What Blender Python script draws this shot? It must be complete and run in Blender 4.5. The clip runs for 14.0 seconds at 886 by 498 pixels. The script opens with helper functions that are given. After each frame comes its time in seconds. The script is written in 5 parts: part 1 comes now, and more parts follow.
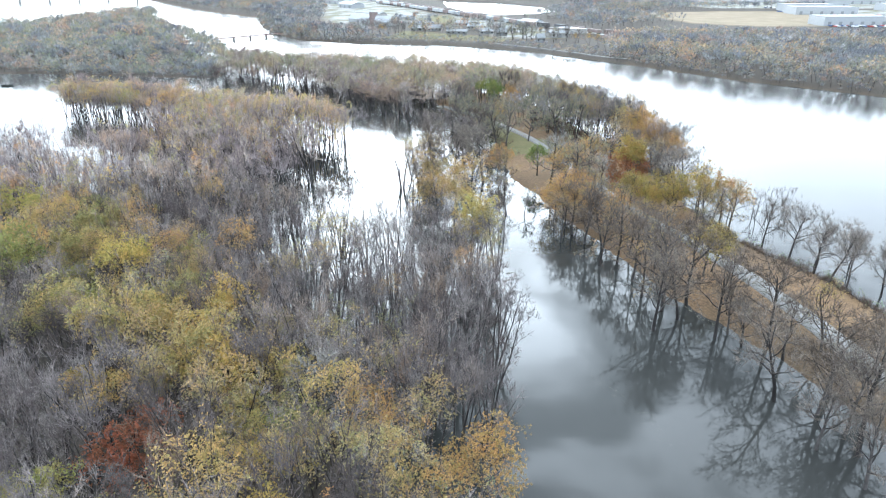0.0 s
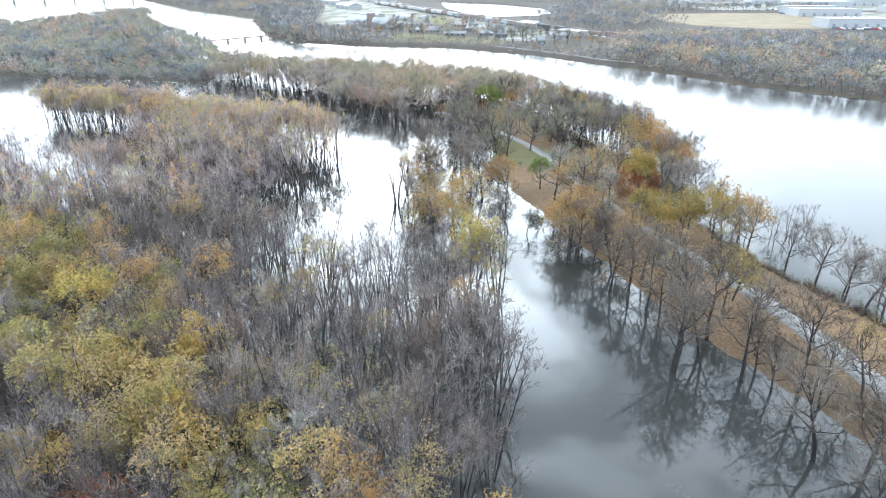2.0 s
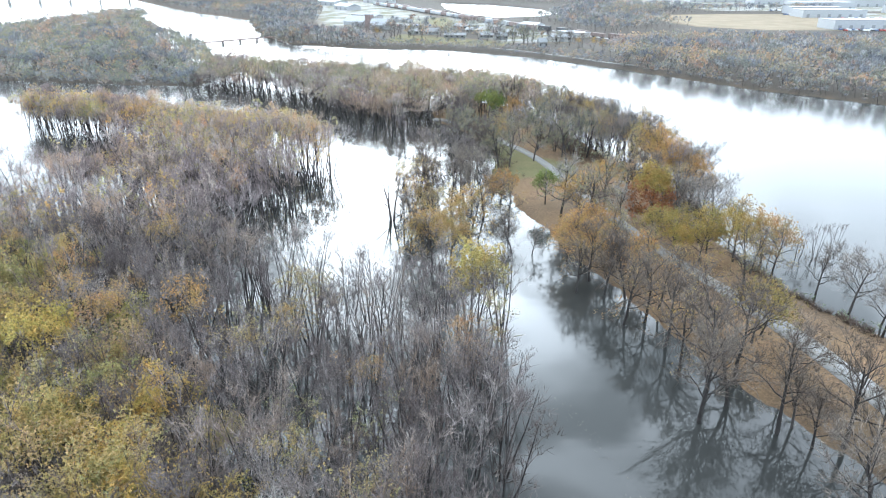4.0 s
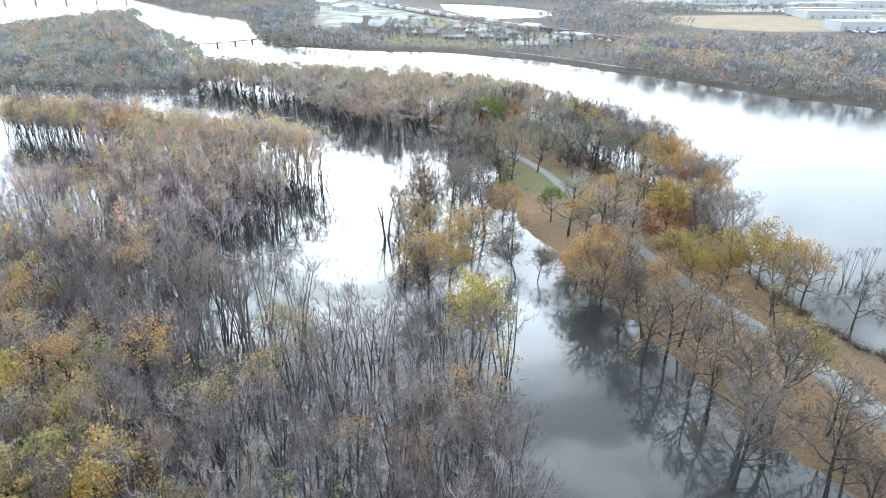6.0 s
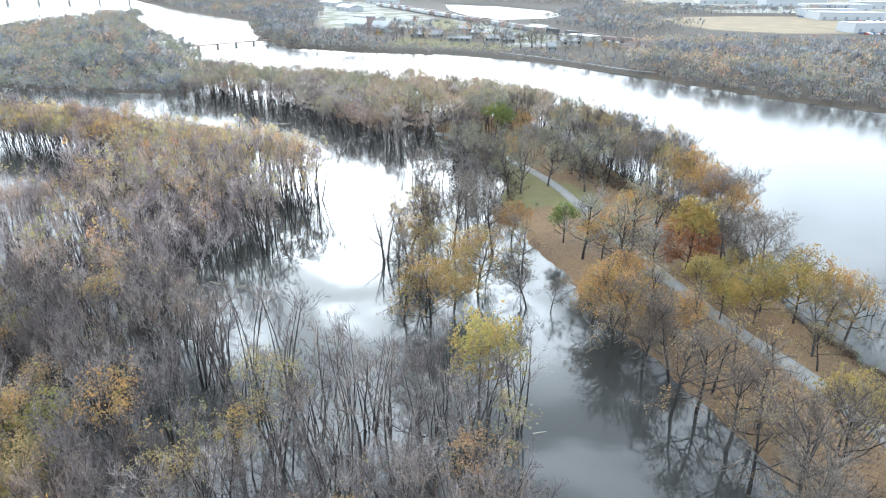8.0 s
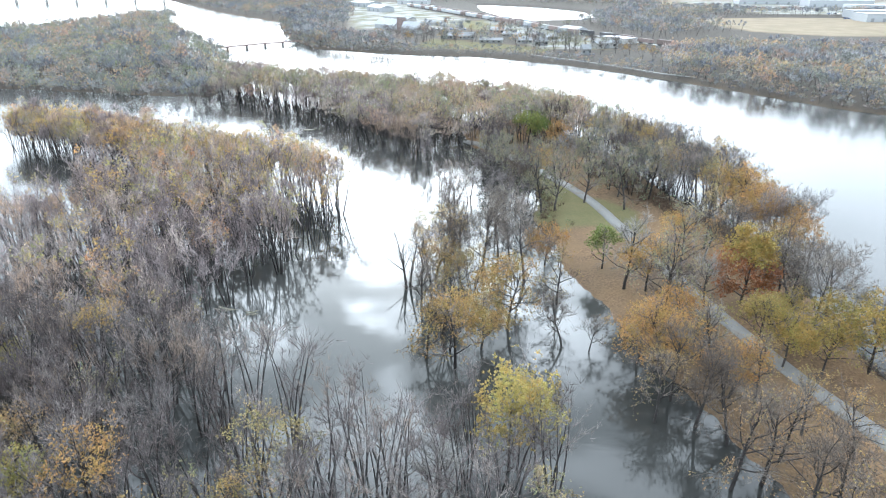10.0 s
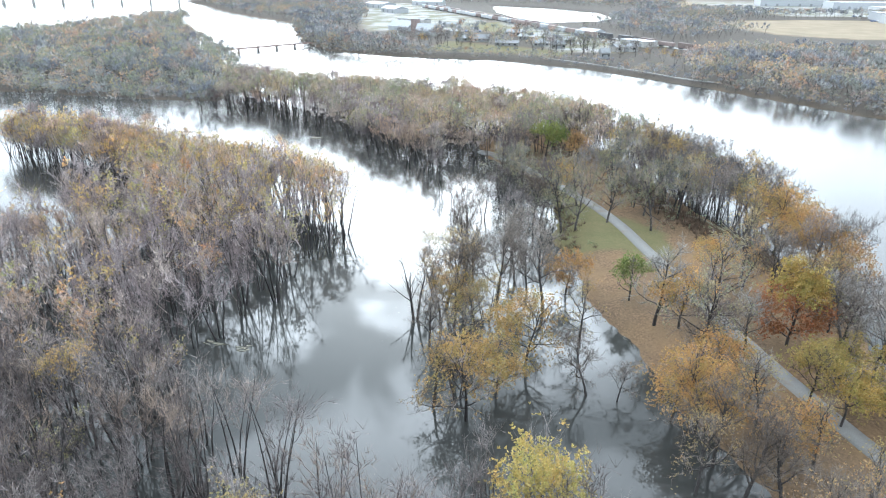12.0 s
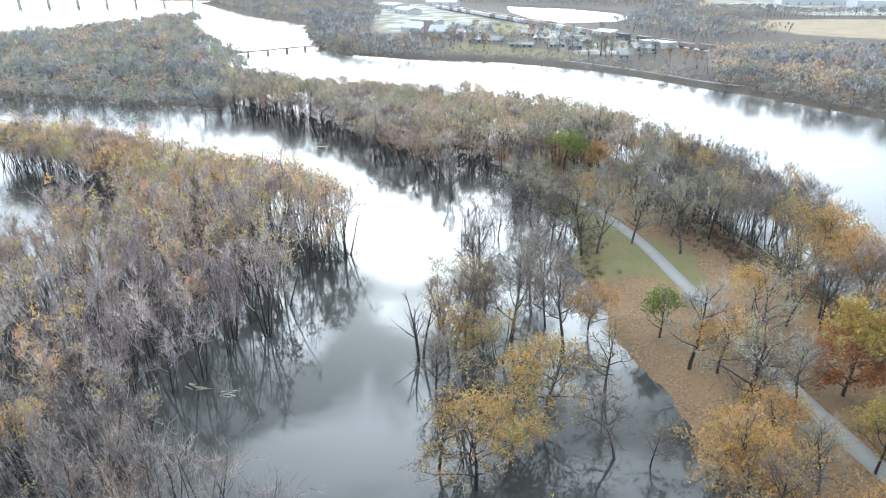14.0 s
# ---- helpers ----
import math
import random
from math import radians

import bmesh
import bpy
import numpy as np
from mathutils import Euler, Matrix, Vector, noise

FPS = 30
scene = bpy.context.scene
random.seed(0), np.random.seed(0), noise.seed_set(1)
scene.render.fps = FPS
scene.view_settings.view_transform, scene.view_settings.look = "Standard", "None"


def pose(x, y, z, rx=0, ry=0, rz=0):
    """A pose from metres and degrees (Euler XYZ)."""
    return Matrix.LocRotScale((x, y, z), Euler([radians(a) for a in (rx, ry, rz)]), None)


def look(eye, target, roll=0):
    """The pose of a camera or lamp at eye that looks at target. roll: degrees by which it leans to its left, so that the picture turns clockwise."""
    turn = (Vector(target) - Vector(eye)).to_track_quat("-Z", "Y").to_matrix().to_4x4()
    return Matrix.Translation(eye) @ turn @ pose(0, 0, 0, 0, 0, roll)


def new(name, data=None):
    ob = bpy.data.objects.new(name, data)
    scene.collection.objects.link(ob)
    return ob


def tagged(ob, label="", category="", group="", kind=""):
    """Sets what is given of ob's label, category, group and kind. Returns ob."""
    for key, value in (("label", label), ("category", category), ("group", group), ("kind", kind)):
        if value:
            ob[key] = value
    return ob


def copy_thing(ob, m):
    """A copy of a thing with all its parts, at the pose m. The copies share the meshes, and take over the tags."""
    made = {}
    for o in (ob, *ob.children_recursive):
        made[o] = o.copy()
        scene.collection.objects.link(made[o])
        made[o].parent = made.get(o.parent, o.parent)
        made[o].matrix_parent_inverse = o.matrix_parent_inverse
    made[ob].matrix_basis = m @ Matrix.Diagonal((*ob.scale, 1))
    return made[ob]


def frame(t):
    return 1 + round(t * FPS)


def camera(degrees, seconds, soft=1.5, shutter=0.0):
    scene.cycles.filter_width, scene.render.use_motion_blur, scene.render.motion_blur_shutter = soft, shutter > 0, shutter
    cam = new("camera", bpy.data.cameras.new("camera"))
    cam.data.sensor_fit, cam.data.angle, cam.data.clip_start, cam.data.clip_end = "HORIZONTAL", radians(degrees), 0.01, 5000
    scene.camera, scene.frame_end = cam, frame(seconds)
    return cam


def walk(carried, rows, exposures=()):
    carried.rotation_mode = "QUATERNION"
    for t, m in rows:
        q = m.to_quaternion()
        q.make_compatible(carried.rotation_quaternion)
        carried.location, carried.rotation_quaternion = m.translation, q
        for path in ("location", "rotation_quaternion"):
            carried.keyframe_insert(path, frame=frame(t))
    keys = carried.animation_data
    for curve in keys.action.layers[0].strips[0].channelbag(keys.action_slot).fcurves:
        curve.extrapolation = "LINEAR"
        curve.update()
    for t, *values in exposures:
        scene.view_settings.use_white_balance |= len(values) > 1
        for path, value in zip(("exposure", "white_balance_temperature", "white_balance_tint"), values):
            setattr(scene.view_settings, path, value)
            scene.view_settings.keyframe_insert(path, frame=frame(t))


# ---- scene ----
cam = camera(70.6, 14.0, 1.1)
PATH = [
    (0, (0.317, -2.823, 50.901), (0.264, -0.999, 50.082), -0.0),
    (1, (0.421, 2.354, 50.874), (0.369, 4.178, 50.055), 0.1),
    (2, (0.411, 7.672, 50.893), (0.362, 9.497, 50.076), 0.1),
    (3, (0.33, 12.919, 50.9), (0.282, 14.744, 50.084), 0.1),
    (5.5, (0.347, 26.341, 51.082), (0.299, 28.166, 50.266), 0.1),
    (6.5, (0.288, 31.778, 51.045), (0.243, 33.603, 50.23), 0.2),
    (7.5, (0.169, 37.235, 51.008), (0.121, 39.061, 50.193), 0.2),
    (8, (0.095, 39.915, 51.023), (0.035, 41.74, 50.208), 0.2),
    (10.5, (-0.572, 53.112, 51.226), (-0.737, 54.931, 50.411), 0.2),
    (11, (-0.765, 55.803, 51.248), (-0.944, 57.622, 50.435), 0.3),
    (11.5, (-0.915, 58.539, 51.27), (-1.101, 60.357, 50.457), 0.3),
    (12, (-1.043, 61.28, 51.323), (-1.23, 63.098, 50.509), 0.2),
    (12.5, (-1.132, 64.008, 51.37), (-1.324, 65.825, 50.556), 0.1),
    (13, (-1.226, 66.804, 51.37), (-1.43, 68.62, 50.556), -0.0),
    (13.5, (-1.37, 69.674, 51.367), (-1.586, 71.488, 50.554), -0.2),
    (14, (-1.538, 72.485, 51.358), (-1.768, 74.297, 50.545), -0.2),
]
walk(cam, [(t, look(eye, target, roll)) for t, eye, target, roll in PATH], [(0.0, 0.17, 5520, 6), (14.0, 0.12, 5640, 6)])

# ---- sky and sun ----
SUN_ELEV, SUN_AZ = 23.0, -8.0          # degrees; azimuth from +y towards +x
az, el = radians(SUN_AZ), radians(SUN_ELEV)
sun_way = Vector((math.sin(az) * math.cos(el), math.cos(az) * math.cos(el), math.sin(el)))

world = bpy.data.worlds.new("world")
scene.world = world
world.use_nodes = True
wt = world.node_tree
wt.nodes.clear()


def node(tree, kind, links=(), operation="", attribute_name="", use_clamp=False):
    n = tree.nodes.new(kind)
    if operation:
        n.operation = operation
    if attribute_name:
        n.attribute_name = attribute_name
    if use_clamp:
        n.use_clamp = True
    for slot, value in links:
        if isinstance(value, bpy.types.NodeSocket):
            tree.links.new(value, n.inputs[slot])
        else:
            n.inputs[slot].default_value = value
    return n


def ramp(tree, fac, stops, interpolation="LINEAR"):
    n = tree.nodes.new("ShaderNodeValToRGB")
    n.color_ramp.interpolation = interpolation
    els = n.color_ramp.elements
    while len(els) < len(stops):
        els.new(0.5)
    for e, (p, c) in zip(els, stops):
        e.position, e.color = p, (*c, 1) if len(c) == 3 else c
    tree.links.new(fac, n.inputs["Fac"])
    return n.outputs["Color"]


def math_node(tree, op, a, b=0.0, clamp=False):
    return node(tree, "ShaderNodeMath", [(0, a), (1, b)], operation=op, use_clamp=clamp).outputs[0]


def mix_rgb(tree, fac, a, b, blend="MIX"):
    n = tree.nodes.new("ShaderNodeMix")
    n.data_type, n.blend_type = "RGBA", blend
    for slot, value in ((0, fac), (6, a), (7, b)):
        if isinstance(value, bpy.types.NodeSocket):
            tree.links.new(value, n.inputs[slot])
        else:
            n.inputs[slot].default_value = value if slot == 0 else (*value, 1)
    return n.outputs[2]


sky = node(wt, "ShaderNodeTexSky")
sky.sky_type, sky.sun_disc, sky.sun_elevation, sky.sun_rotation = "NISHITA", False, el, az
sky.air_density, sky.dust_density, sky.ozone_density = 1.0, 3.0, 1.0
way = node(wt, "ShaderNodeTexCoord").outputs["Generated"]
zed = node(wt, "ShaderNodeSeparateXYZ", [(0, way)]).outputs["Z"]
deck = math_node(wt, "ADD", math_node(wt, "MAXIMUM", zed, 0.0), 0.22)
on_deck = node(wt, "ShaderNodeVectorMath", [(0, way), (3, math_node(wt, "DIVIDE", 1.0, deck))], operation="SCALE").outputs[0]
drift = node(wt, "ShaderNodeVectorMath", [(0, on_deck), (1, (-0.35, 0.43, 0.0))], operation="ADD").outputs[0]
puffs = node(wt, "ShaderNodeTexNoise", [("Vector", drift), ("Scale", 3.4), ("Detail", 4.0), ("Roughness", 0.45), ("Distortion", 0.6)]).outputs[0]
puffs = ramp(wt, puffs, [(0.44, (0, 0, 0)), (0.62, (0.95, 0.95, 0.95))], "EASE")
low = ramp(wt, zed, [(0.24, (1, 1, 1)), (0.52, (0, 0, 0))], "EASE")
puffs = mix_rgb(wt, low, puffs, (0.60, 0.60, 0.60))
near_sun = node(wt, "ShaderNodeVectorMath", [(0, way), (1, sun_way)], operation="DOT_PRODUCT").outputs["Value"]
near_sun = math_node(wt, "MAXIMUM", near_sun, 0.0)
backlit = math_node(wt, "ADD", 1.0, math_node(wt, "MULTIPLY", math_node(wt, "POWER", near_sun, 16.0), 3.6))
deck_col = mix_rgb(wt, puffs, (1.18, 1.28, 1.31), (4.9, 5.0, 5.0))
total = node(wt, "ShaderNodeVectorMath", [(0, deck_col), (3, backlit)], operation="SCALE").outputs[0]
clouds_bg = node(wt, "ShaderNodeBackground", [("Color", total), ("Strength", 0.8)])
sky_bg = node(wt, "ShaderNodeBackground", [("Color", sky.outputs[0]), ("Strength", 0.05)])
both = node(wt, "ShaderNodeAddShader", [(0, clouds_bg.outputs[0]), (1, sky_bg.outputs[0])])
node(wt, "ShaderNodeOutputWorld", [(0, both.outputs[0])])

sun_data = bpy.data.lights.new("sun", "SUN")
sun_data.energy, sun_data.angle, sun_data.color = 1.0, radians(95), (1.0, 0.95, 0.88)
sun = new("sun", sun_data)
sun.matrix_world = look(sun_way * 100, (0, 0, 0))

# ---- materials ----


def material(name):
    m = bpy.data.materials.new(name)
    m.use_nodes = True
    m.node_tree.nodes.clear()
    return m, m.node_tree


def finish(tree, shader):
    node(tree, "ShaderNodeOutputMaterial", [(0, shader)])


def noise_tex(t, scale, detail=3.0, rough=0.55, vector=None, distort=0.0):
    links = [("Scale", scale), ("Detail", detail), ("Roughness", rough), ("Distortion", distort)]
    if vector is None:
        vector = node(t, "ShaderNodeTexCoord").outputs["Object"]
    return node(t, "ShaderNodeTexNoise", [("Vector", vector)] + links).outputs[0]


def bump(t, height, strength, distance):
    return node(t, "ShaderNodeBump", [("Height", height), ("Strength", strength), ("Distance", distance)]).outputs[0]


def plain(name, colour, rough=0.7, metal=0.0, vary=0.25, scale=0.6, random_tone=0.0):
    """A painted, metal or mineral surface with grime at two scales."""
    m, t = material(name)
    big = noise_tex(t, scale)
    fine = noise_tex(t, scale * 14)
    k = math_node(t, "ADD", math_node(t, "MULTIPLY", big, 0.7), math_node(t, "MULTIPLY", fine, 0.3))
    lo = [c * (1 - vary) for c in colour]
    hi = [min(1, c * (1 + vary)) for c in colour]
    col = ramp(t, k, [(0.3, lo), (0.7, hi)])
    if random_tone:
        r = node(t, "ShaderNodeObjectInfo").outputs["Random"]
        col = mix_rgb(t, 1.0, col, ramp(t, r, [(0, (1 - random_tone,) * 3), (1, (1 + random_tone,) * 3)]), "MULTIPLY")
    b = node(t, "ShaderNodeBsdfPrincipled", [("Base Color", col), ("Roughness", rough), ("Metallic", metal),
                                             ("Normal", bump(t, fine, 0.25, 0.02))])
    finish(t, b.outputs[0])
    return m


def tone_source(t, joined):
    """A random number for each tree: from the object, or from the tree's own tone in a joined wood."""
    if joined:
        return node(t, "ShaderNodeAttribute", attribute_name="tone").outputs["Fac"]
    return node(t, "ShaderNodeObjectInfo").outputs["Random"]


def bark(name, stops, joined=False, scale=3.0, vary=1.0):
    m, t = material(name)
    col = ramp(t, tone_source(t, joined), stops)
    pos = node(t, "ShaderNodeTexCoord").outputs["Object"]
    streaks = node(t, "ShaderNodeMapping", [("Vector", pos), ("Scale", (1, 1, 0.25))]).outputs[0]
    grain = noise_tex(t, scale * 3, 4.0, 0.6, streaks)
    patch = noise_tex(t, scale * 0.25, 2.0, 0.5, pos)
    col = mix_rgb(t, 1.0, col, ramp(t, grain, [(0.3, (0.65, 0.63, 0.62)), (0.7, (1.12, 1.12, 1.12))]), "MULTIPLY")
    col = mix_rgb(t, 1.0, col, ramp(t, patch, [(0.35, (0.8, 0.8, 0.8)), (0.65, (1.12, 1.12, 1.12))]), "MULTIPLY")
    isle = node(t, "ShaderNodeNewGeometry").outputs["Random Per Island"]
    col = mix_rgb(t, 1.0, col, ramp(t, isle, [(0.0, (1 - 0.36 * vary,) * 3), (0.6, (1.0, 1.0, 1.0)), (1.0, (1 + 0.34 * vary, 1 + 0.32 * vary, 1 + 0.3 * vary))]), "MULTIPLY")
    b = node(t, "ShaderNodeBsdfPrincipled", [("Base Color", col), ("Roughness", 0.9), ("Specular IOR Level", 0.2),
                                             ("Normal", bump(t, grain, 0.5, 0.03))])
    finish(t, b.outputs[0])
    return m


def leaves(name, stops, joined=False, vary=1.0):
    """Autumn leaves, thin enough to let light through; each leaf and each tree has a tone of its own."""
    m, t = material(name)
    col = ramp(t, tone_source(t, joined), stops)
    isle = node(t, "ShaderNodeNewGeometry").outputs["Random Per Island"]
    col = mix_rgb(t, 1.0, col, ramp(t, isle, [(0.0, (1 - 0.36 * vary, 1 - 0.33 * vary, 1 - 0.34 * vary)), (0.5, (1.0, 1.0, 1.0)), (1.0, (1 + 0.34 * vary, 1 + 0.3 * vary, 1 + 0.28 * vary))]), "MULTIPLY")
    mottled = noise_tex(t, 0.5, 2.0)
    col = mix_rgb(t, 1.0, col, ramp(t, mottled, [(0.35, (0.82, 0.95, 0.85)), (0.65, (1.15, 1.0, 0.95))]), "MULTIPLY")
    d = node(t, "ShaderNodeBsdfPrincipled", [("Base Color", col), ("Roughness", 0.7), ("Specular IOR Level", 0.25)])
    tr = node(t, "ShaderNodeBsdfTranslucent", [("Color", col)])
    mix = node(t, "ShaderNodeMixShader", [(0, 0.25), (1, d.outputs[0]), (2, tr.outputs[0])])
    finish(t, mix.outputs[0])
    return m


def water_material():
    m, t = material("river_water")
    pos = node(t, "ShaderNodeTexCoord").outputs["Object"]
    calm = ramp(t, noise_tex(t, 0.012, 3.0, 0.5, pos), [(0.42, (0.12,) * 3), (0.62, (1, 1, 1))], "EASE")
    stretched = node(t, "ShaderNodeMapping", [("Vector", pos), ("Rotation", (0, 0, 0.5)), ("Scale", (0.5, 1.6, 1))]).outputs[0]
    small = noise_tex(t, 1.4, 3.0, 0.6, stretched)
    swell = noise_tex(t, 0.16, 2.0, 0.5, stretched)
    h = math_node(t, "ADD", math_node(t, "MULTIPLY", math_node(t, "MULTIPLY", small, calm), 0.35), swell)
    silt = ramp(t, noise_tex(t, 0.02, 4.0, 0.6, pos), [(0.3, (0.030, 0.031, 0.029)), (0.7, (0.041, 0.041, 0.038))])
    north = node(t, "ShaderNodeSeparateXYZ", [(0, pos)]).outputs["Y"]
    open_water = math_node(t, "DIVIDE", math_node(t, "SUBTRACT", north, 132.0), 120.0, True)
    rough = math_node(t, "ADD", math_node(t, "MULTIPLY", calm, 0.028), math_node(t, "ADD", math_node(t, "MULTIPLY", open_water, 0.13), 0.010))
    b = node(t, "ShaderNodeBsdfPrincipled", [("Base Color", silt), ("Roughness", rough), ("IOR", 1.333),
                                             ("Normal", bump(t, h, 0.18, 0.05))])
    finish(t, b.outputs[0])
    return m


def ground_material():
    """Leaf litter, lawn, stubble and gravel, laid out by the ground's own zones."""
    m, t = material("ground_cover")
    pos = node(t, "ShaderNodeTexCoord").outputs["Object"]
    zone = node(t, "ShaderNodeAttribute", attribute_name="zone").outputs["Color"]
    rgb = node(t, "ShaderNodeSeparateColor", [(0, zone)])
    mud_zone = node(t, "ShaderNodeAttribute", attribute_name="zone").outputs["Alpha"]
    fine = noise_tex(t, 2.6, 6.0, 0.75, pos)
    mid = noise_tex(t, 0.22, 5.0, 0.65, pos)
    wide_n = noise_tex(t, 0.05, 3.0, 0.55, pos)
    litter = ramp(t, fine, [(0.32, (0.055, 0.039, 0.027)), (0.5, (0.15, 0.103, 0.066)), (0.66, (0.28, 0.19, 0.118))])
    litter = mix_rgb(t, ramp(t, mid, [(0.38, (0, 0, 0)), (0.62, (0.8, 0.8, 0.8))]), litter, (0.175, 0.122, 0.072))
    litter = mix_rgb(t, 1.0, litter, ramp(t, wide_n, [(0.35, (0.68, 0.70, 0.72)), (0.65, (1.2, 1.12, 1.0))]), "MULTIPLY")
    grass = ramp(t, fine, [(0.3, (0.055, 0.068, 0.028)), (0.7, (0.125, 0.125, 0.055))])
    grass = mix_rgb(t, math_node(t, "MULTIPLY", mid, 0.7), grass, (0.21, 0.16, 0.085))
    field = ramp(t, wide_n, [(0.3, (0.19, 0.152, 0.10)), (0.7, (0.25, 0.20, 0.135))])
    gravel = ramp(t, fine, [(0.3, (0.20, 0.195, 0.19)), (0.7, (0.36, 0.35, 0.34))])
    gravel = mix_rgb(t, ramp(t, wide_n, [(0.4, (0, 0, 0)), (0.6, (1, 1, 1))]), gravel, (0.14, 0.135, 0.085))
    edge = math_node(t, "ADD", rgb.outputs[0], math_node(t, "MULTIPLY", math_node(t, "SUBTRACT", mid, 0.5), 0.9))
    lawn = ramp(t, edge, [(0.35, (0, 0, 0)), (0.65, (1, 1, 1))])
    col = mix_rgb(t, lawn, litter, grass)
    mud = ramp(t, fine, [(0.3, (0.04, 0.035, 0.03)), (0.7, (0.115, 0.098, 0.08))])
    col = mix_rgb(t, mud_zone, col, mud)
    col = mix_rgb(t, rgb.outputs[1], col, field)
    col = mix_rgb(t, rgb.outputs[2], col, gravel)
    b = node(t, "ShaderNodeBsdfPrincipled", [("Base Color", col), ("Roughness", 0.95), ("Specular IOR Level", 0.15),
                                             ("Normal", bump(t, fine, 0.6, 0.08))])
    finish(t, b.outputs[0])
    return m


def path_material():
    m, t = material("worn_asphalt")
    pos = node(t, "ShaderNodeTexCoord").outputs["Object"]
    fine = noise_tex(t, 9.0, 4.0, 0.7, pos)
    mid = noise_tex(t, 0.5, 4.0, 0.6, pos)
    col = ramp(t, fine, [(0.3, (0.155, 0.15, 0.142)), (0.7, (0.245, 0.238, 0.224))])
    leafy = ramp(t, mid, [(0.52, (0, 0, 0)), (0.72, (1, 1, 1))])
    col = mix_rgb(t, math_node(t, "MULTIPLY", leafy, 0.65), col, (0.19, 0.145, 0.10))
    b = node(t, "ShaderNodeBsdfPrincipled", [("Base Color", col), ("Roughness", 0.85), ("Normal", bump(t, fine, 0.3, 0.02))])
    finish(t, b.outputs[0])
    return m


TRUNK_STOPS = [(0, (0.040, 0.036, 0.035)), (0.5, (0.062, 0.056, 0.054)), (1, (0.105, 0.096, 0.092))]
TWIG_STOPS = [(0, (0.114, 0.094, 0.086)), (0.3, (0.174, 0.146, 0.139)), (0.6, (0.234, 0.204, 0.198)), (0.85, (0.336, 0.3, 0.282)), (1, (0.288, 0.21, 0.156))]
# lighter than the near twigs: haze over the joined woods is mixed into this
HAZED_WOOD_STOPS = [(0, (0.227, 0.18, 0.175)), (0.3, (0.332, 0.274, 0.268)), (0.55, (0.41, 0.352, 0.349)), (0.8, (0.505, 0.441, 0.398)), (1, (0.505, 0.356, 0.256))]
GREY_STOPS = [(0, (0.15, 0.136, 0.134)), (0.4, (0.205, 0.189, 0.185)), (0.8, (0.275, 0.256, 0.246)), (1, (0.24, 0.194, 0.165))]
GOLD_STOPS = [(0, (0.44, 0.275, 0.115)), (0.35, (0.44, 0.325, 0.135)), (0.7, (0.37, 0.315, 0.155)), (1, (0.40, 0.26, 0.15))]
OLIVE_STOPS = [(0, (0.215, 0.22, 0.08)), (0.25, (0.33, 0.30, 0.10)), (0.5, (0.46, 0.335, 0.11)), (0.75, (0.38, 0.31, 0.135)), (1, (0.27, 0.25, 0.115))]
WOODTRUNK_STOPS = [(0, (0.043, 0.038, 0.037)), (0.5, (0.068, 0.061, 0.06)), (1, (0.108, 0.098, 0.097))]
M_WATER, M_GROUND, M_PATH = water_material(), ground_material(), path_material()
M_TRUNK, M_TWIG = bark("trunk_bark", TRUNK_STOPS), bark("twig_bark", TWIG_STOPS)
M_TRUNK_J, M_TWIG_J = bark("wood_trunk_bark", WOODTRUNK_STOPS, True), bark("hazed_wood_twig_bark", HAZED_WOOD_STOPS, True)
M_GOLD, M_OLIVE = leaves("gold_leaves", GOLD_STOPS, vary=0.75), leaves("olive_leaves", OLIVE_STOPS)
# distant leaf colours, greyed towards blue and lightened: aerial haze painted into them
HAZED_LEAF_STOPS = [(0, (0.46, 0.327, 0.203)), (0.2, (0.306, 0.311, 0.199)), (0.4, (0.245, 0.273, 0.179)), (0.6, (0.484, 0.386, 0.205)), (0.8, (0.353, 0.314, 0.243)), (1, (0.422, 0.271, 0.207))]
HAZED_BANK_STOPS = [(0, (0.381, 0.288, 0.212)), (0.3, (0.287, 0.278, 0.222)), (0.55, (0.298, 0.263, 0.233)), (0.8, (0.459, 0.357, 0.232)), (1, (0.41, 0.267, 0.197))]
M_HAZEDWOODLEAF_J, M_HAZEDBANKLEAF_J = leaves("hazed_wood_leaves", HAZED_LEAF_STOPS, True, 0.7), leaves("hazed_bank_leaves", HAZED_BANK_STOPS, True, 0.5)
M_HAZEDWESTLEAF_J = leaves("hazed_west_leaves", [(0, (0.508, 0.341, 0.224)), (0.25, (0.314, 0.312, 0.21)), (0.5, (0.239, 0.265, 0.194)), (0.75, (0.397, 0.345, 0.265)), (1, (0.495, 0.31, 0.235))], True, 0.5)
M_GOLD_J = leaves("wood_gold_leaves", [(0, (0.535, 0.341, 0.138)), (0.3, (0.515, 0.394, 0.16)), (0.55, (0.39, 0.369, 0.166)), (0.8, (0.451, 0.319, 0.177)), (1, (0.491, 0.278, 0.146))], True)
# distant twigs, paled and blued in base colour to stand in for haze
M_HAZEDTWIG_J = bark("hazed_twig_bark", [(0, (0.205, 0.216, 0.251)), (0.3, (0.301, 0.314, 0.342)), (0.5, (0.276, 0.286, 0.246)), (0.75, (0.454, 0.453, 0.458)), (1, (0.408, 0.29, 0.228))], True, vary=0.5)
M_RUST = leaves("rust_leaves", [(0, (0.23, 0.087, 0.052)), (1, (0.283, 0.114, 0.065))])
M_ORANGE = leaves("orange_oak_leaves", [(0, (0.41, 0.242, 0.096)), (1, (0.454, 0.297, 0.119))], vary=0.65)
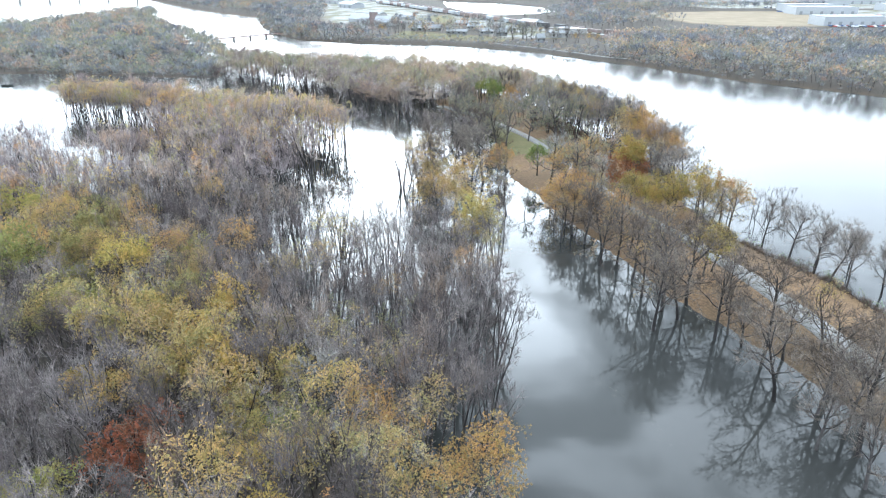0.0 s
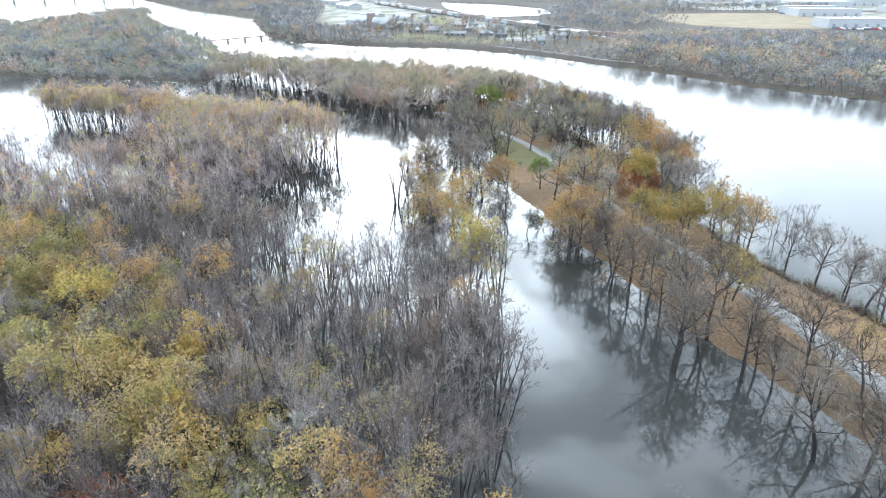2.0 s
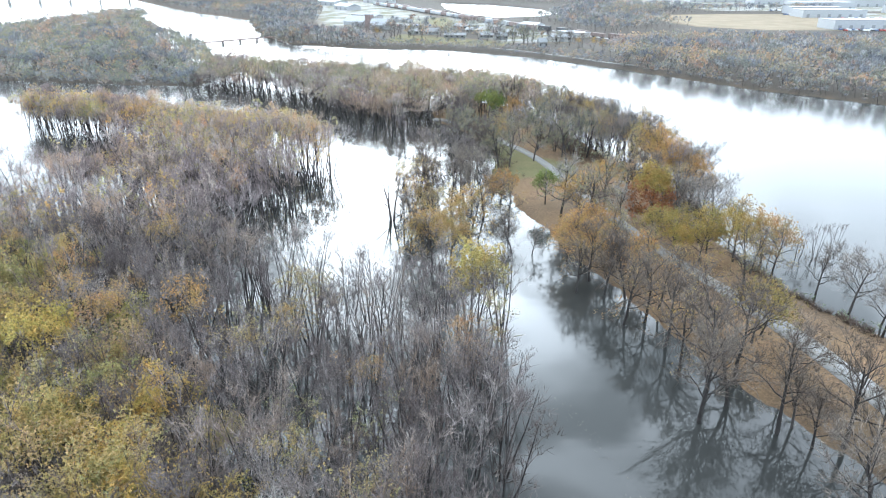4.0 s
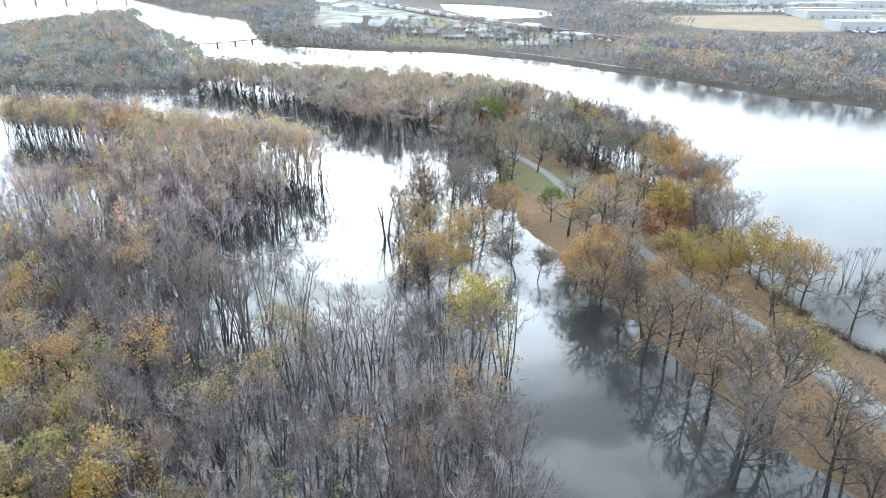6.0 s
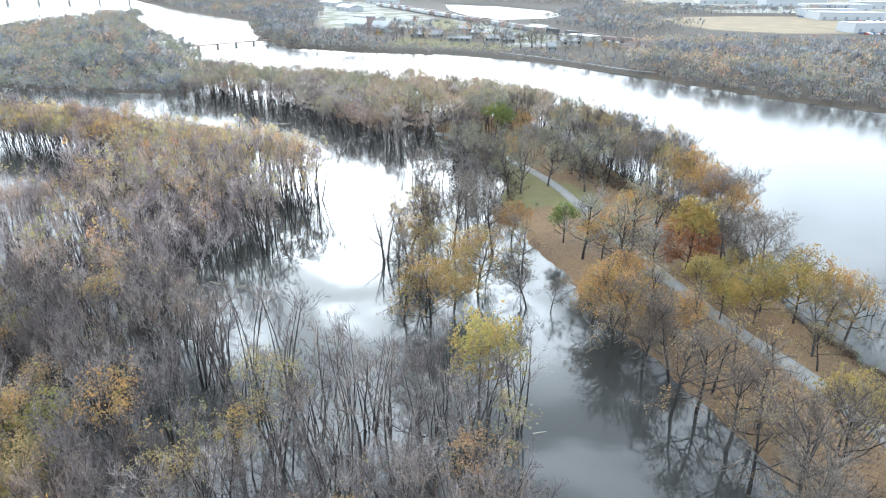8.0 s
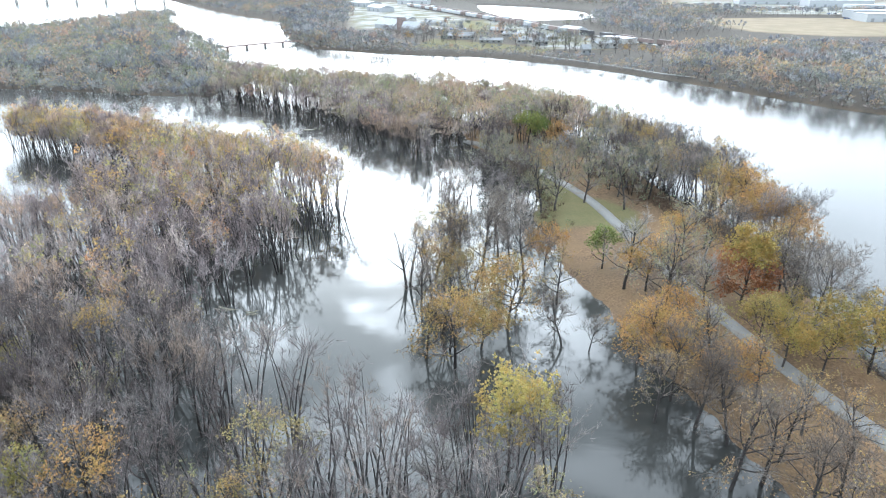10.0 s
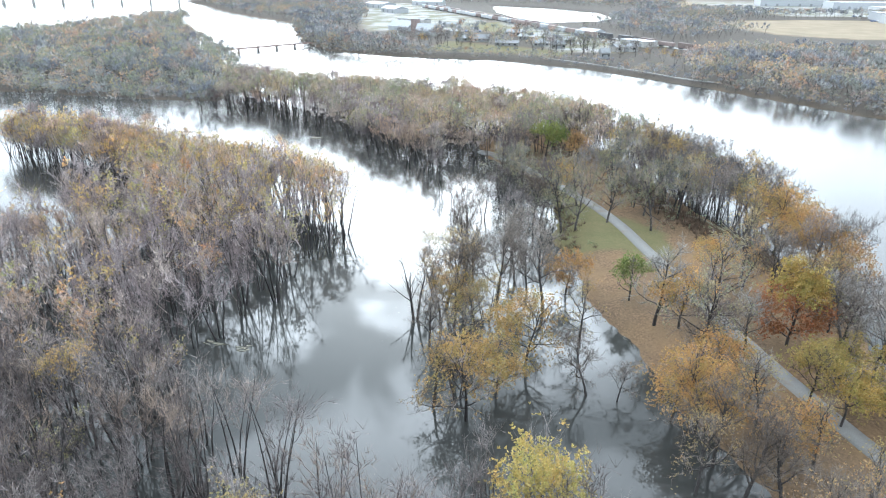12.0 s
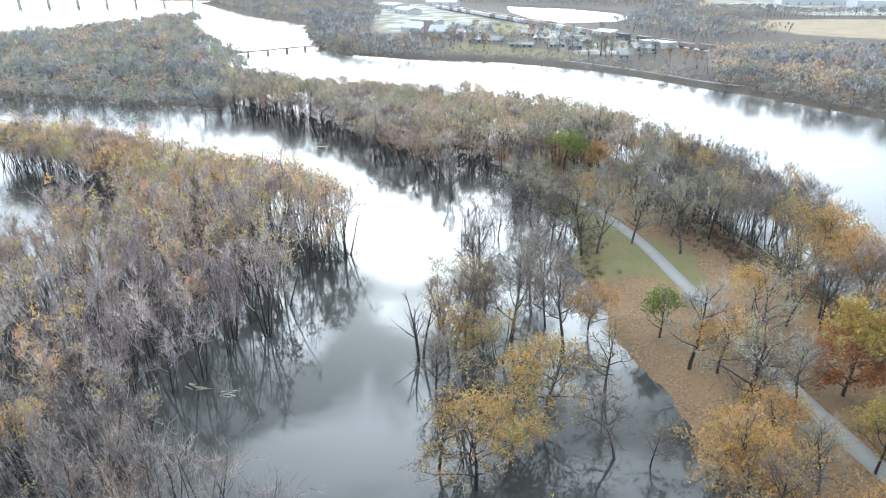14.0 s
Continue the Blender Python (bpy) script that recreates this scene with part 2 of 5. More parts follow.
M_YELLOW = leaves("yellow_oak_leaves", [(0, (0.355, 0.261, 0.085)), (1, (0.29, 0.238, 0.088))], vary=0.65)
M_RED = leaves("red_maple_leaves", [(0, (0.26, 0.10, 0.05)), (1, (0.29, 0.125, 0.06))], vary=0.65)
M_WILLOW = leaves("willow_leaves", [(0, (0.44, 0.355, 0.127)), (1, (0.414, 0.337, 0.119))], vary=0.65)
M_PALE = leaves("pale_leaves", [(0, (0.353, 0.334, 0.187)), (1, (0.371, 0.325, 0.178))])
M_GREEN = leaves("green_leaves", [(0, (0.162, 0.209, 0.069)), (1, (0.224, 0.243, 0.084))])
M_GREYLEAF = leaves("grey_green_leaves", [(0, (0.20, 0.205, 0.135)), (0.6, (0.26, 0.255, 0.175)), (1, (0.33, 0.28, 0.17))], vary=0.7)
M_WHITE = plain("white_painted_metal", (0.35, 0.36, 0.37), 0.5, 0, 0.08)
M_HOUSE = plain("pale_house_siding", (0.27, 0.265, 0.25), 0.7, 0, 0.2, 0.6, 0.3)
M_GREYROOF = plain("grey_roof", (0.22, 0.225, 0.23), 0.7, 0, 0.2)
M_PALEROOF = plain("pale_metal_roof", (0.27, 0.28, 0.29), 0.5, 0, 0.15)
M_BRICK = plain("brown_brick", (0.16, 0.10, 0.08), 0.9)
M_GLASS = plain("dark_window", (0.03, 0.035, 0.04), 0.15, 0, 0.1)
M_RUSTY = plain("rusty_steel", (0.20, 0.155, 0.14), 0.85, 0, 0.3, 0.5, 0.25)
M_DARKSTEEL = plain("dark_steel", (0.09, 0.09, 0.095), 0.6, 0.3, 0.3, 0.5, 0.2)
M_CONCRETE = plain("weathered_concrete", (0.36, 0.35, 0.33), 0.9)
M_DEADWOOD = plain("pale_driftwood", (0.28, 0.26, 0.2), 0.9, 0, 0.3, 2.0)
M_GREYTWIG = bark("grey_twig_bark", GREY_STOPS)
M_OAKTWIG = bark("oak_twig_bark", [(0, (0.117, 0.095, 0.078)), (0.5, (0.179, 0.15, 0.126)), (1, (0.249, 0.215, 0.185))])
M_PALETWIG = bark("pale_twig_bark", [(0, (0.25, 0.235, 0.215)), (1, (0.30, 0.285, 0.26))])
M_BOAT = plain("dark_boat_hull", (0.03, 0.035, 0.03), 0.5)
CAR_PAINTS = [plain("car_paint_" + n, c, 0.3, 0, 0.05) for n, c in
              (("white", (0.75, 0.75, 0.75)), ("silver", (0.45, 0.46, 0.48)), ("dark", (0.04, 0.045, 0.05)), ("red", (0.3, 0.04, 0.03)), ("blue", (0.05, 0.09, 0.2)))]
M_TYRE = plain("tyre_rubber", (0.02, 0.02, 0.02), 0.9)

# ---- mesh helpers ----


def tri_mesh(name, verts, tris, mats, slots=None, tones=None):
    """A mesh from arrays of vertices and triangles."""
    me = bpy.data.meshes.new(name)
    verts, tris = np.asarray(verts, np.float32), np.asarray(tris, np.int32)
    me.vertices.add(len(verts))
    me.vertices.foreach_set("co", verts.ravel())
    me.loops.add(len(tris) * 3)
    me.loops.foreach_set("vertex_index", tris.ravel())
    me.polygons.add(len(tris))
    me.polygons.foreach_set("loop_start", np.arange(0, len(tris) * 3, 3, dtype=np.int32))
    for m in mats:
        me.materials.append(m)
    if slots is not None:
        me.polygons.foreach_set("material_index", np.asarray(slots, np.int32))
    if tones is not None:
        a = me.attributes.new("tone", "FLOAT", "POINT")
        a.data.foreach_set("value", np.asarray(tones, np.float32))
    me.update(calc_edges=True)
    return me


def part(name, bm, mat, parent, label="", m=None):
    me = bpy.data.meshes.new(name)
    bm.to_mesh(me)
    bm.free()
    me.materials.append(mat)
    ob = new(name, me)
    ob.parent = parent
    if m is not None:
        ob.matrix_basis = m
    if label:
        ob["label"] = label
    return ob


def box(bm, x0, y0, z0, x1, y1, z1, bevel=0.0):
    m = Matrix.Translation(((x0 + x1) / 2, (y0 + y1) / 2, (z0 + z1) / 2)) @ Matrix.Diagonal((x1 - x0, y1 - y0, z1 - z0, 1))
    made = bmesh.ops.create_cube(bm, size=1, matrix=m)
    if bevel:
        edges = list({e for v in made["verts"] for e in v.link_edges})
        bmesh.ops.bevel(bm, geom=edges, offset=bevel, segments=1, affect="EDGES")
    return bm


def smooth(a, b, x):
    k = np.clip((x - a) / (b - a), 0, 1)
    return k * k * (3 - 2 * k)


def inside(px, py, poly):
    """Which of the points lie inside the outline."""
    hit = np.zeros(px.shape, bool)
    n = len(poly)
    for i in range(n):
        (x0, y0), (x1, y1) = poly[i], poly[(i + 1) % n]
        if y0 == y1:
            continue
        hit ^= ((y0 > py) != (y1 > py)) & (px < (x1 - x0) * (py - y0) / (y1 - y0) + x0)
    return hit


def depth_in(px, py, poly):
    """Metres to the outline, positive inside it."""
    best = np.full(px.shape, 1e9)
    n = len(poly)
    for i in range(n):
        (x0, y0), (x1, y1) = poly[i], poly[(i + 1) % n]
        dx, dy = x1 - x0, y1 - y0
        k = np.clip(((px - x0) * dx + (py - y0) * dy) / (dx * dx + dy * dy), 0, 1)
        best = np.minimum(best, np.hypot(px - x0 - k * dx, py - y0 - k * dy))
    return np.where(inside(px, py, poly), best, -best)


def curve_through(points, step=2.0):
    """Evenly dense points of a smooth line through the given ones."""
    p = [np.array(q, float) for q in points]
    p = [2 * p[0] - p[1]] + p + [2 * p[-1] - p[-2]]
    out = []
    for i in range(1, len(p) - 2):
        n = max(2, int(np.linalg.norm(p[i + 1] - p[i]) / step))
        for k in range(n):
            u = k / n
            out.append(0.5 * (2 * p[i] + (p[i + 1] - p[i - 1]) * u + (2 * p[i - 1] - 5 * p[i] + 4 * p[i + 1] - p[i + 2]) * u ** 2
                              + (3 * p[i] - p[i - 1] - 3 * p[i + 1] + p[i + 2]) * u ** 3))
    out.append(p[-2])
    return np.array(out)


# ---- plan: land and water ----
PARK = [(60, -60), (57, 40), (52.2, 57), (49.2, 66), (46, 74), (42.7, 79), (38.5, 86), (35, 97), (30, 109), (26.4, 120), (22.5, 131), (19.6, 141),
        (17, 150), (14, 160), (12, 170), (10, 182), (11, 196), (10, 210), (3, 228), (-6, 244), (-12, 262), (5, 285), (22, 272),
        (36, 238), (42, 208), (50, 184), (56, 170), (55, 150), (54, 138), (54, 128), (58, 115), (62, 107), (66, 97), (69, 87), (75, 65), (90, -60)]
FARLAND = [(3900, -300), (620, -60), (420, 60), (270, 190), (205, 258), (180, 280), (137, 319), (114, 350), (94, 377), (66, 410), (37, 439), (-11, 469), (-76, 479), (-127, 503),
           (-157, 553), (-176, 596), (-229, 735), (-362, 887), (-495, 1084), (-800, 1500), (-1600, 2600), (-1600, 3900), (3900, 3900)]
LAKE = [(-35, 1130), (-22, 960), (10, 830), (38, 770), (88, 795), (125, 860), (110, 960), (60, 1060)]
WESTLAND = [(-480, 330), (-235, 330), (-163, 320), (-120, 316), (-128, 345), (-172, 432), (-205, 486), (-300, 628), (-353, 752), (-385, 740), (-375, 620), (-420, 520), (-520, 450)]
NEARLAND = [(-400, -60), (-4, -60), (-6, 40), (-16, 62), (-30, 84), (-52, 104), (-90, 122), (-150, 128), (-400, 120)]
LAWNS = [[(3, 218), (8, 187), (12, 175), (22, 176), (32, 172), (33, 186), (22, 198), (13, 217)], [(-60, 500), (30, 476), (40, 500), (-50, 560)],
         [(-60, 720), (-20, 640), (10, 620), (-10, 760)]]
FIELDS = [[(200, 800), (225, 648), (275, 612), (380, 625), (430, 830), (330, 835)], [(200, 1050), (330, 1000), (420, 1150), (300, 1250)]]
YARDS = [[(-130, 640), (-60, 640), (-30, 760), (-100, 1000), (-180, 1150), (-260, 1100), (-170, 800)], [(30, 760), (70, 590), (105, 545), (60, 520), (28, 560), (-60, 960)],
         [(20, 540), (30, 500), (75, 500), (80, 540)], [(325, 615), (480, 620), (620, 860), (470, 860)], [(330, 900), (700, 900), (900, 1400), (300, 1300)]]


def land_height(px, py):
    px, py = np.asarray(px, float), np.asarray(py, float)
    z = np.full(px.shape, -1.6)
    for poly, top, run in ((PARK, 1.45, 4.0), (FARLAND, 2.2, 5.0), (WESTLAND, 0.5, 8.0), (NEARLAND, 0.45, 10.0)):
        d = depth_in(px, py, poly)
        if poly is PARK:
            d = d + 0.5 * np.sin(px * 0.9 + 1.5 * np.sin(py * 0.37)) + 0.35 * np.sin(py * 1.3 + px * 0.4) + 0.5 * np.sin(py * 0.21)
        z = np.maximum(z, np.where(d > 0, top * (1 - np.exp(-np.abs(d) / run)), -1.6 * (1 - np.exp(-np.abs(d) / 4))))
    d = depth_in(px, py, LAKE)
    z = np.where(d > -6, np.minimum(z, np.maximum(-1.2, -0.35 * (d))), z)
    return z + np.where(z > 0.2, 0.06 * np.sin(px * 0.31) * np.cos(py * 0.27) + 0.05 * np.sin(px * 0.11 + py * 0.17), 0)


def height_at(x, y):
    return float(land_height(np.array([x]), np.array([y]))[0])


def steps(*spans):
    out = [spans[0][0]]
    for a, b, s in spans:
        n = max(1, round((b - a) / s))
        out += [a + (b - a) * (k + 1) / n for k in range(n)]
    return np.array(out)


def build_ground():
    xs = steps((-3900, -700, 200), (-700, -160, 18), (-160, -20, 7), (-20, 92, 1.6), (92, 480, 9), (480, 900, 30), (900, 3900, 200))
    ys = steps((-300, -60, 40), (-60, 40, 8), (40, 260, 1.8), (260, 520, 5), (520, 1200, 11), (1200, 3900, 180))
    gx, gy = np.meshgrid(xs, ys)
    gz = land_height(gx, gy)
    nx, ny = len(xs), len(ys)
    idx = np.arange(nx * ny).reshape(ny, nx)
    a, b, c, d = idx[:-1, :-1].ravel(), idx[:-1, 1:].ravel(), idx[1:, 1:].ravel(), idx[1:, :-1].ravel()
    tris = np.concatenate([np.stack([a, b, c], 1), np.stack([a, c, d], 1)])
    me = tri_mesh("ground", np.stack([gx.ravel(), gy.ravel(), gz.ravel()], 1), tris, [M_GROUND])
    zone = np.zeros((nx * ny, 4))
    for k, polys, soft in ((0, LAWNS, 5.0), (1, FIELDS, 6.0), (2, YARDS, 8.0)):
        for poly in polys:
            zone[:, k] = np.maximum(zone[:, k], smooth(-soft, soft, depth_in(gx.ravel(), gy.ravel(), poly)))
    for poly in (NEARLAND, WESTLAND):
        zone[:, 3] = np.maximum(zone[:, 3], smooth(-6, 4, depth_in(gx.ravel(), gy.ravel(), poly)))
    woodland = depth_in(gx.ravel(), gy.ravel(), FARLAND)
    zone[:, 3] = np.maximum(zone[:, 3], smooth(-8, 2, woodland) * (1 - zone[:, :3].max(axis=1)))
    att = me.attributes.new("zone", "FLOAT_COLOR", "POINT")
    att.data.foreach_set("color", zone.astype(np.float32).ravel())
    me.polygons.foreach_set("use_smooth", np.ones(len(tris), bool))
    tagged(new("ground", me), "leaf-strewn river flats with lawn, stubble and gravel", "ground", kind="structure")


build_ground()
wm = bmesh.new()
bmesh.ops.create_grid(wm, x_segments=8, y_segments=8, size=3900)
wme = bpy.data.meshes.new("water")
wm.to_mesh(wme)
wm.free()
wme.materials.append(M_WATER)
tagged(new("water", wme), "calm silvery flood water of a river", "water", kind="structure")


def strip(name, line, width, mat, lift=0.07, deep=0.25):
    """A paved band of some thickness that follows the ground."""
    line = np.asarray(line)
    tang = np.gradient(line, axis=0)
    tang /= np.linalg.norm(tang, axis=1)[:, None]
    side = np.stack([tang[:, 1], -tang[:, 0]], 1)
    w = np.asarray(width)[:, None] if np.ndim(width) else width
    rows = []
    for k, drop in ((-0.5, deep), (-0.5, 0), (0, -0.03), (0.5, 0), (0.5, deep)):
        p = line + side * w * k
        z = land_height(line[:, 0], line[:, 1]) + lift - drop
        z = np.maximum(z, land_height(p[:, 0], p[:, 1]) + lift - drop) if drop <= 0 else z
        rows.append(np.column_stack([p, z]))
    v = np.stack(rows, 1).reshape(-1, 3)
    n = len(line)
    tris = []
    for i in range(n - 1):
        for k in range(4):
            a = i * 5 + k
            tris += [(a, a + 5, a + 1), (a + 1, a + 5, a + 6)]
    me = tri_mesh(name, v, tris, [mat])
    return new(name, me)


trail = curve_through([(-14, 258), (3, 234), (14, 214), (22, 196), (27, 177), (32, 156), (38, 134), (42, 122), (47, 110), (50.5, 99), (53.6, 86), (55.8, 74), (58, 62), (63, 42), (74, 0), (76, -50)])
tagged(strip("path", trail, 2.7 + 1.3 * smooth(125, 95, trail[:, 1]), M_PATH), "pale worn asphalt trail strewn with leaves", "path", kind="structure")

# ---- trees ----


def frame_of(d):
    d = d / np.linalg.norm(d)
    a = np.cross(d, (0, 0, 1) if abs(d[2]) < 0.9 else (1, 0, 0))
    a /= np.linalg.norm(a)
    return d, a, np.cross(d, a)


class Wood:
    """Collects the trunks, limbs, fine branches and leaves of one tree."""

    def __init__(self, seed):
        self.rng = np.random.default_rng(seed)
        self.solid = []
        self.tv, self.tf, self.tn = [], [], 0
        self.tips, self.ways = [], []

    def tube(self, pts, radii, sides, bucket):
        pts = np.asarray(pts)
        ring = np.arange(sides) * 2 * math.pi / sides
        vs = []
        for i, p in enumerate(pts):
            d = pts[min(i + 1, len(pts) - 1)] - pts[max(i - 1, 0)]
            _, a, b = frame_of(d)
            vs.append(p + radii[i] * (np.cos(ring)[:, None] * a + np.sin(ring)[:, None] * b))
        vs = np.concatenate(vs)
        fs = []
        for i in range(len(pts) - 1):
            for k in range(sides):
                a0, a1 = i * sides + k, i * sides + (k + 1) % sides
                fs += [(a0, a1, a0 + sides), (a1, a1 + sides, a0 + sides)]
        fs = np.array(fs)
        if bucket == "fine":
            self.tv.append(vs), self.tf.append(fs + self.tn)
            self.tn += len(vs)
        else:
            self.solid.append((bucket, vs, fs))

    def limb(self, p, d, length, r0, r1, seg, wander, lift, sides, bucket="fine"):
        """A bent limb from p along d; returns its points and directions."""
        pts, d = [np.array(p, float)], np.array(d, float) / np.linalg.norm(d)
        for _ in range(seg):
            d = d + self.rng.normal(0, wander, 3) + np.array((0, 0, lift))
            d /= np.linalg.norm(d)
            pts.append(pts[-1] + d * length / seg)
        pts = np.array(pts)
        self.tube(pts, np.linspace(r0, r1, seg + 1), sides, bucket)
        return pts

    def along(self, pts, u):
        x = u * (len(pts) - 1)
        i = min(int(x), len(pts) - 2)
        return pts[i] + (pts[i + 1] - pts[i]) * (x - i), pts[i + 1] - pts[i]

    def spikes(self, base, tip, r):
        """Many thin three-sided twigs at once."""
        d = tip - base
        d /= np.linalg.norm(d, axis=1)[:, None] + 1e-9
        a = np.cross(d, self.rng.normal(size=d.shape))
        a /= np.linalg.norm(a, axis=1)[:, None] + 1e-9
        b = np.cross(d, a)
        n = len(base)
        rings = [base + r * (math.cos(q) * a + math.sin(q) * b) for q in (0, 2.094, 4.189)]
        v = np.stack([*rings, tip], 1).reshape(-1, 3)
        o = (np.arange(n) * 4)[:, None, None]
        f = (np.array([(0, 1, 3), (1, 2, 3), (2, 0, 3)])[None] + o).reshape(-1, 3) + self.tn
        self.tv.append(v), self.tf.append(f)
        self.tn += len(v)

    def outward(self, d, lean):
        """A direction that leaves d by about lean degrees."""
        d, a, b = frame_of(d)
        q = self.rng.uniform(0, 2 * math.pi)
        k = radians(lean)
        return d * math.cos(k) + (a * math.cos(q) + b * math.sin(q)) * math.sin(k)

    def twigs(self, anchors, ways, count, length, r, lift=0.3, spread=0.9):
        if not count:
            return
        pick = self.rng.integers(0, len(anchors), count)
        base = np.array(anchors)[pick]
        d = np.array(ways)[pick]
        d = d / (np.linalg.norm(d, axis=1)[:, None] + 1e-9) + self.rng.normal(0, spread * 0.6, (count, 3)) + np.array((0, 0, lift))
        d /= np.linalg.norm(d, axis=1)[:, None] + 1e-9
        tip = base + d * (length * self.rng.uniform(0.5, 1.3, count))[:, None]
        self.spikes(base, tip, r)
        self.tips.append(tip), self.ways.append(d)
        self.tips.append((base + tip) / 2), self.ways.append(d)

    def lobes(self, centre, size, count, part_size, low=-0.25):
        """The rounded heads that make up a crown: middles and radii."""
        d = self.rng.normal(size=(count, 3))
        d[:, 2] = np.abs(d[:, 2]) * 0.9 + low
        d /= np.linalg.norm(d, axis=1)[:, None]
        mid = np.array(centre) + d * np.array(size) * self.rng.uniform(0.5, 0.8, count)[:, None]
        return mid, part_size * self.rng.uniform(0.75, 1.25, count)

    def chips(self, mid, rad, count, length, width, blades=4, rise=0.95):
        """Brooms of fine twigs that fan up and out in rounded heads; each broom is one piece."""
        n = max(1, count // blades)
        k = self.rng.integers(0, len(mid), n)
        d = self.rng.normal(size=(n, 3))
        d[:, 2] = np.abs(d[:, 2]) * 1.1 - 0.35
        d /= np.linalg.norm(d, axis=1)[:, None]
        p = mid[k] + d * (rad[k] * self.rng.uniform(0.15, 0.95, n) ** 0.6)[:, None]
        way = d * 0.75 + np.array((0, 0, rise))
        v, f = self.fan(p - way * length * 0.45, way, blades, length, width, 0.34, True)
        self.tv.append(v), self.tf.append(f + self.tn)
        self.tn += len(v)

    def fan(self, base, way, blades, length, width, loose, pointed):
        """Blades that spread from one point each: pointed twigs, or leaf sprays that widen outwards."""
        n = len(base)
        rows = [base]
        for _ in range(blades):
            w = way / (np.linalg.norm(way, axis=1)[:, None] + 1e-9) + self.rng.normal(0, loose, (n, 3))
            w /= np.linalg.norm(w, axis=1)[:, None] + 1e-9
            side = np.cross(w, self.rng.normal(size=(n, 3)))
            side /= np.linalg.norm(side, axis=1)[:, None] + 1e-9
            ln = (length * self.rng.uniform(0.55, 1.35, n))[:, None]
            if pointed:
                rows += [base + side * width, base + w * ln]
            else:
                rows += [base + w * ln + side * width * 0.5, base + w * ln * 0.75 - side * width * 0.6]
        m = 1 + 2 * blades
        v = np.stack(rows, 1).reshape(-1, 3)
        f = np.array([(0, 1 + 2 * b, 2 + 2 * b) for b in range(blades)])
        return v, (f[None] + (np.arange(n) * m)[:, None, None]).reshape(-1, 3)

    def sprout(self, count, length, width, rise=0.6, blades=4):
        """Brooms of the finest twigs on the ends of the branches; returns itself."""
        tips, ways = np.concatenate(self.tips), np.concatenate(self.ways)
        pick = self.rng.integers(0, len(tips), count // blades)
        base = tips[pick] + self.rng.normal(0, 0.18, (len(pick), 3))
        v, f = self.fan(base, ways[pick] + np.array((0, 0, rise)), blades, length, width, 0.5, True)
        self.tv.append(v), self.tf.append(f + self.tn)
        self.tn += len(v)
        return self

    def lobe_leaves(self, mid, rad, count, size, blades=4):
        """Leaf sprays on the upper skins of the rounded heads."""
        n = max(1, count // blades)
        k = self.rng.integers(0, len(mid), n)
        d = self.rng.normal(size=(n, 3))
        d[:, 2] = np.abs(d[:, 2]) * 1.2 - 0.4
        d /= np.linalg.norm(d, axis=1)[:, None]
        c = mid[k] + d * (rad[k] * self.rng.uniform(0.6, 1.0, n))[:, None]
        return self.fan(c, d + np.array((0, 0, 0.5)), blades, size * 2.5, size * 1.25, 0.75, False)

    def heads(self, centre, size, count, part_size, points=1500, keep_own=0):
        """Moves the leaf sprays on to the skins of rounded heads; returns itself."""
        mid, rad = self.lobes(centre, size, count, part_size)
        k = self.rng.integers(0, count, points)
        d = self.rng.normal(size=(points, 3))
        d[:, 2] = np.abs(d[:, 2]) * 1.2 - 0.55
        d /= np.linalg.norm(d, axis=1)[:, None]
        p = mid[k] + d * (rad[k] * self.rng.uniform(0.72, 1.05, points))[:, None]
        own, ways = np.concatenate(self.tips), np.concatenate(self.ways)
        pick = self.rng.integers(0, len(own), keep_own)
        self.tips, self.ways = [p, own[pick]], [d * 0.8, ways[pick]]
        return self

    def leaf_mesh(self, count, size, keep=None, spread=0.35, blades=5):
        """Sprays of small leaves about the twigs, each spray one piece."""
        tips, ways = np.concatenate(self.tips), np.concatenate(self.ways)
        if keep is not None:
            k = keep(tips)
            tips, ways = tips[k], ways[k]
        n = count // blades
        clumps = self.rng.integers(0, len(tips), max(20, n // 4))
        pick = clumps[self.rng.integers(0, len(clumps), n)]
        c = tips[pick] + ways[pick] * self.rng.uniform(-0.4, 0.4, n)[:, None] + self.rng.normal(0, spread, (n, 3))
        return self.fan(c, ways[pick] * 0.8 + np.array((0, 0, 0.6)), blades, size * 2.5, size * 1.25, 0.75, False)


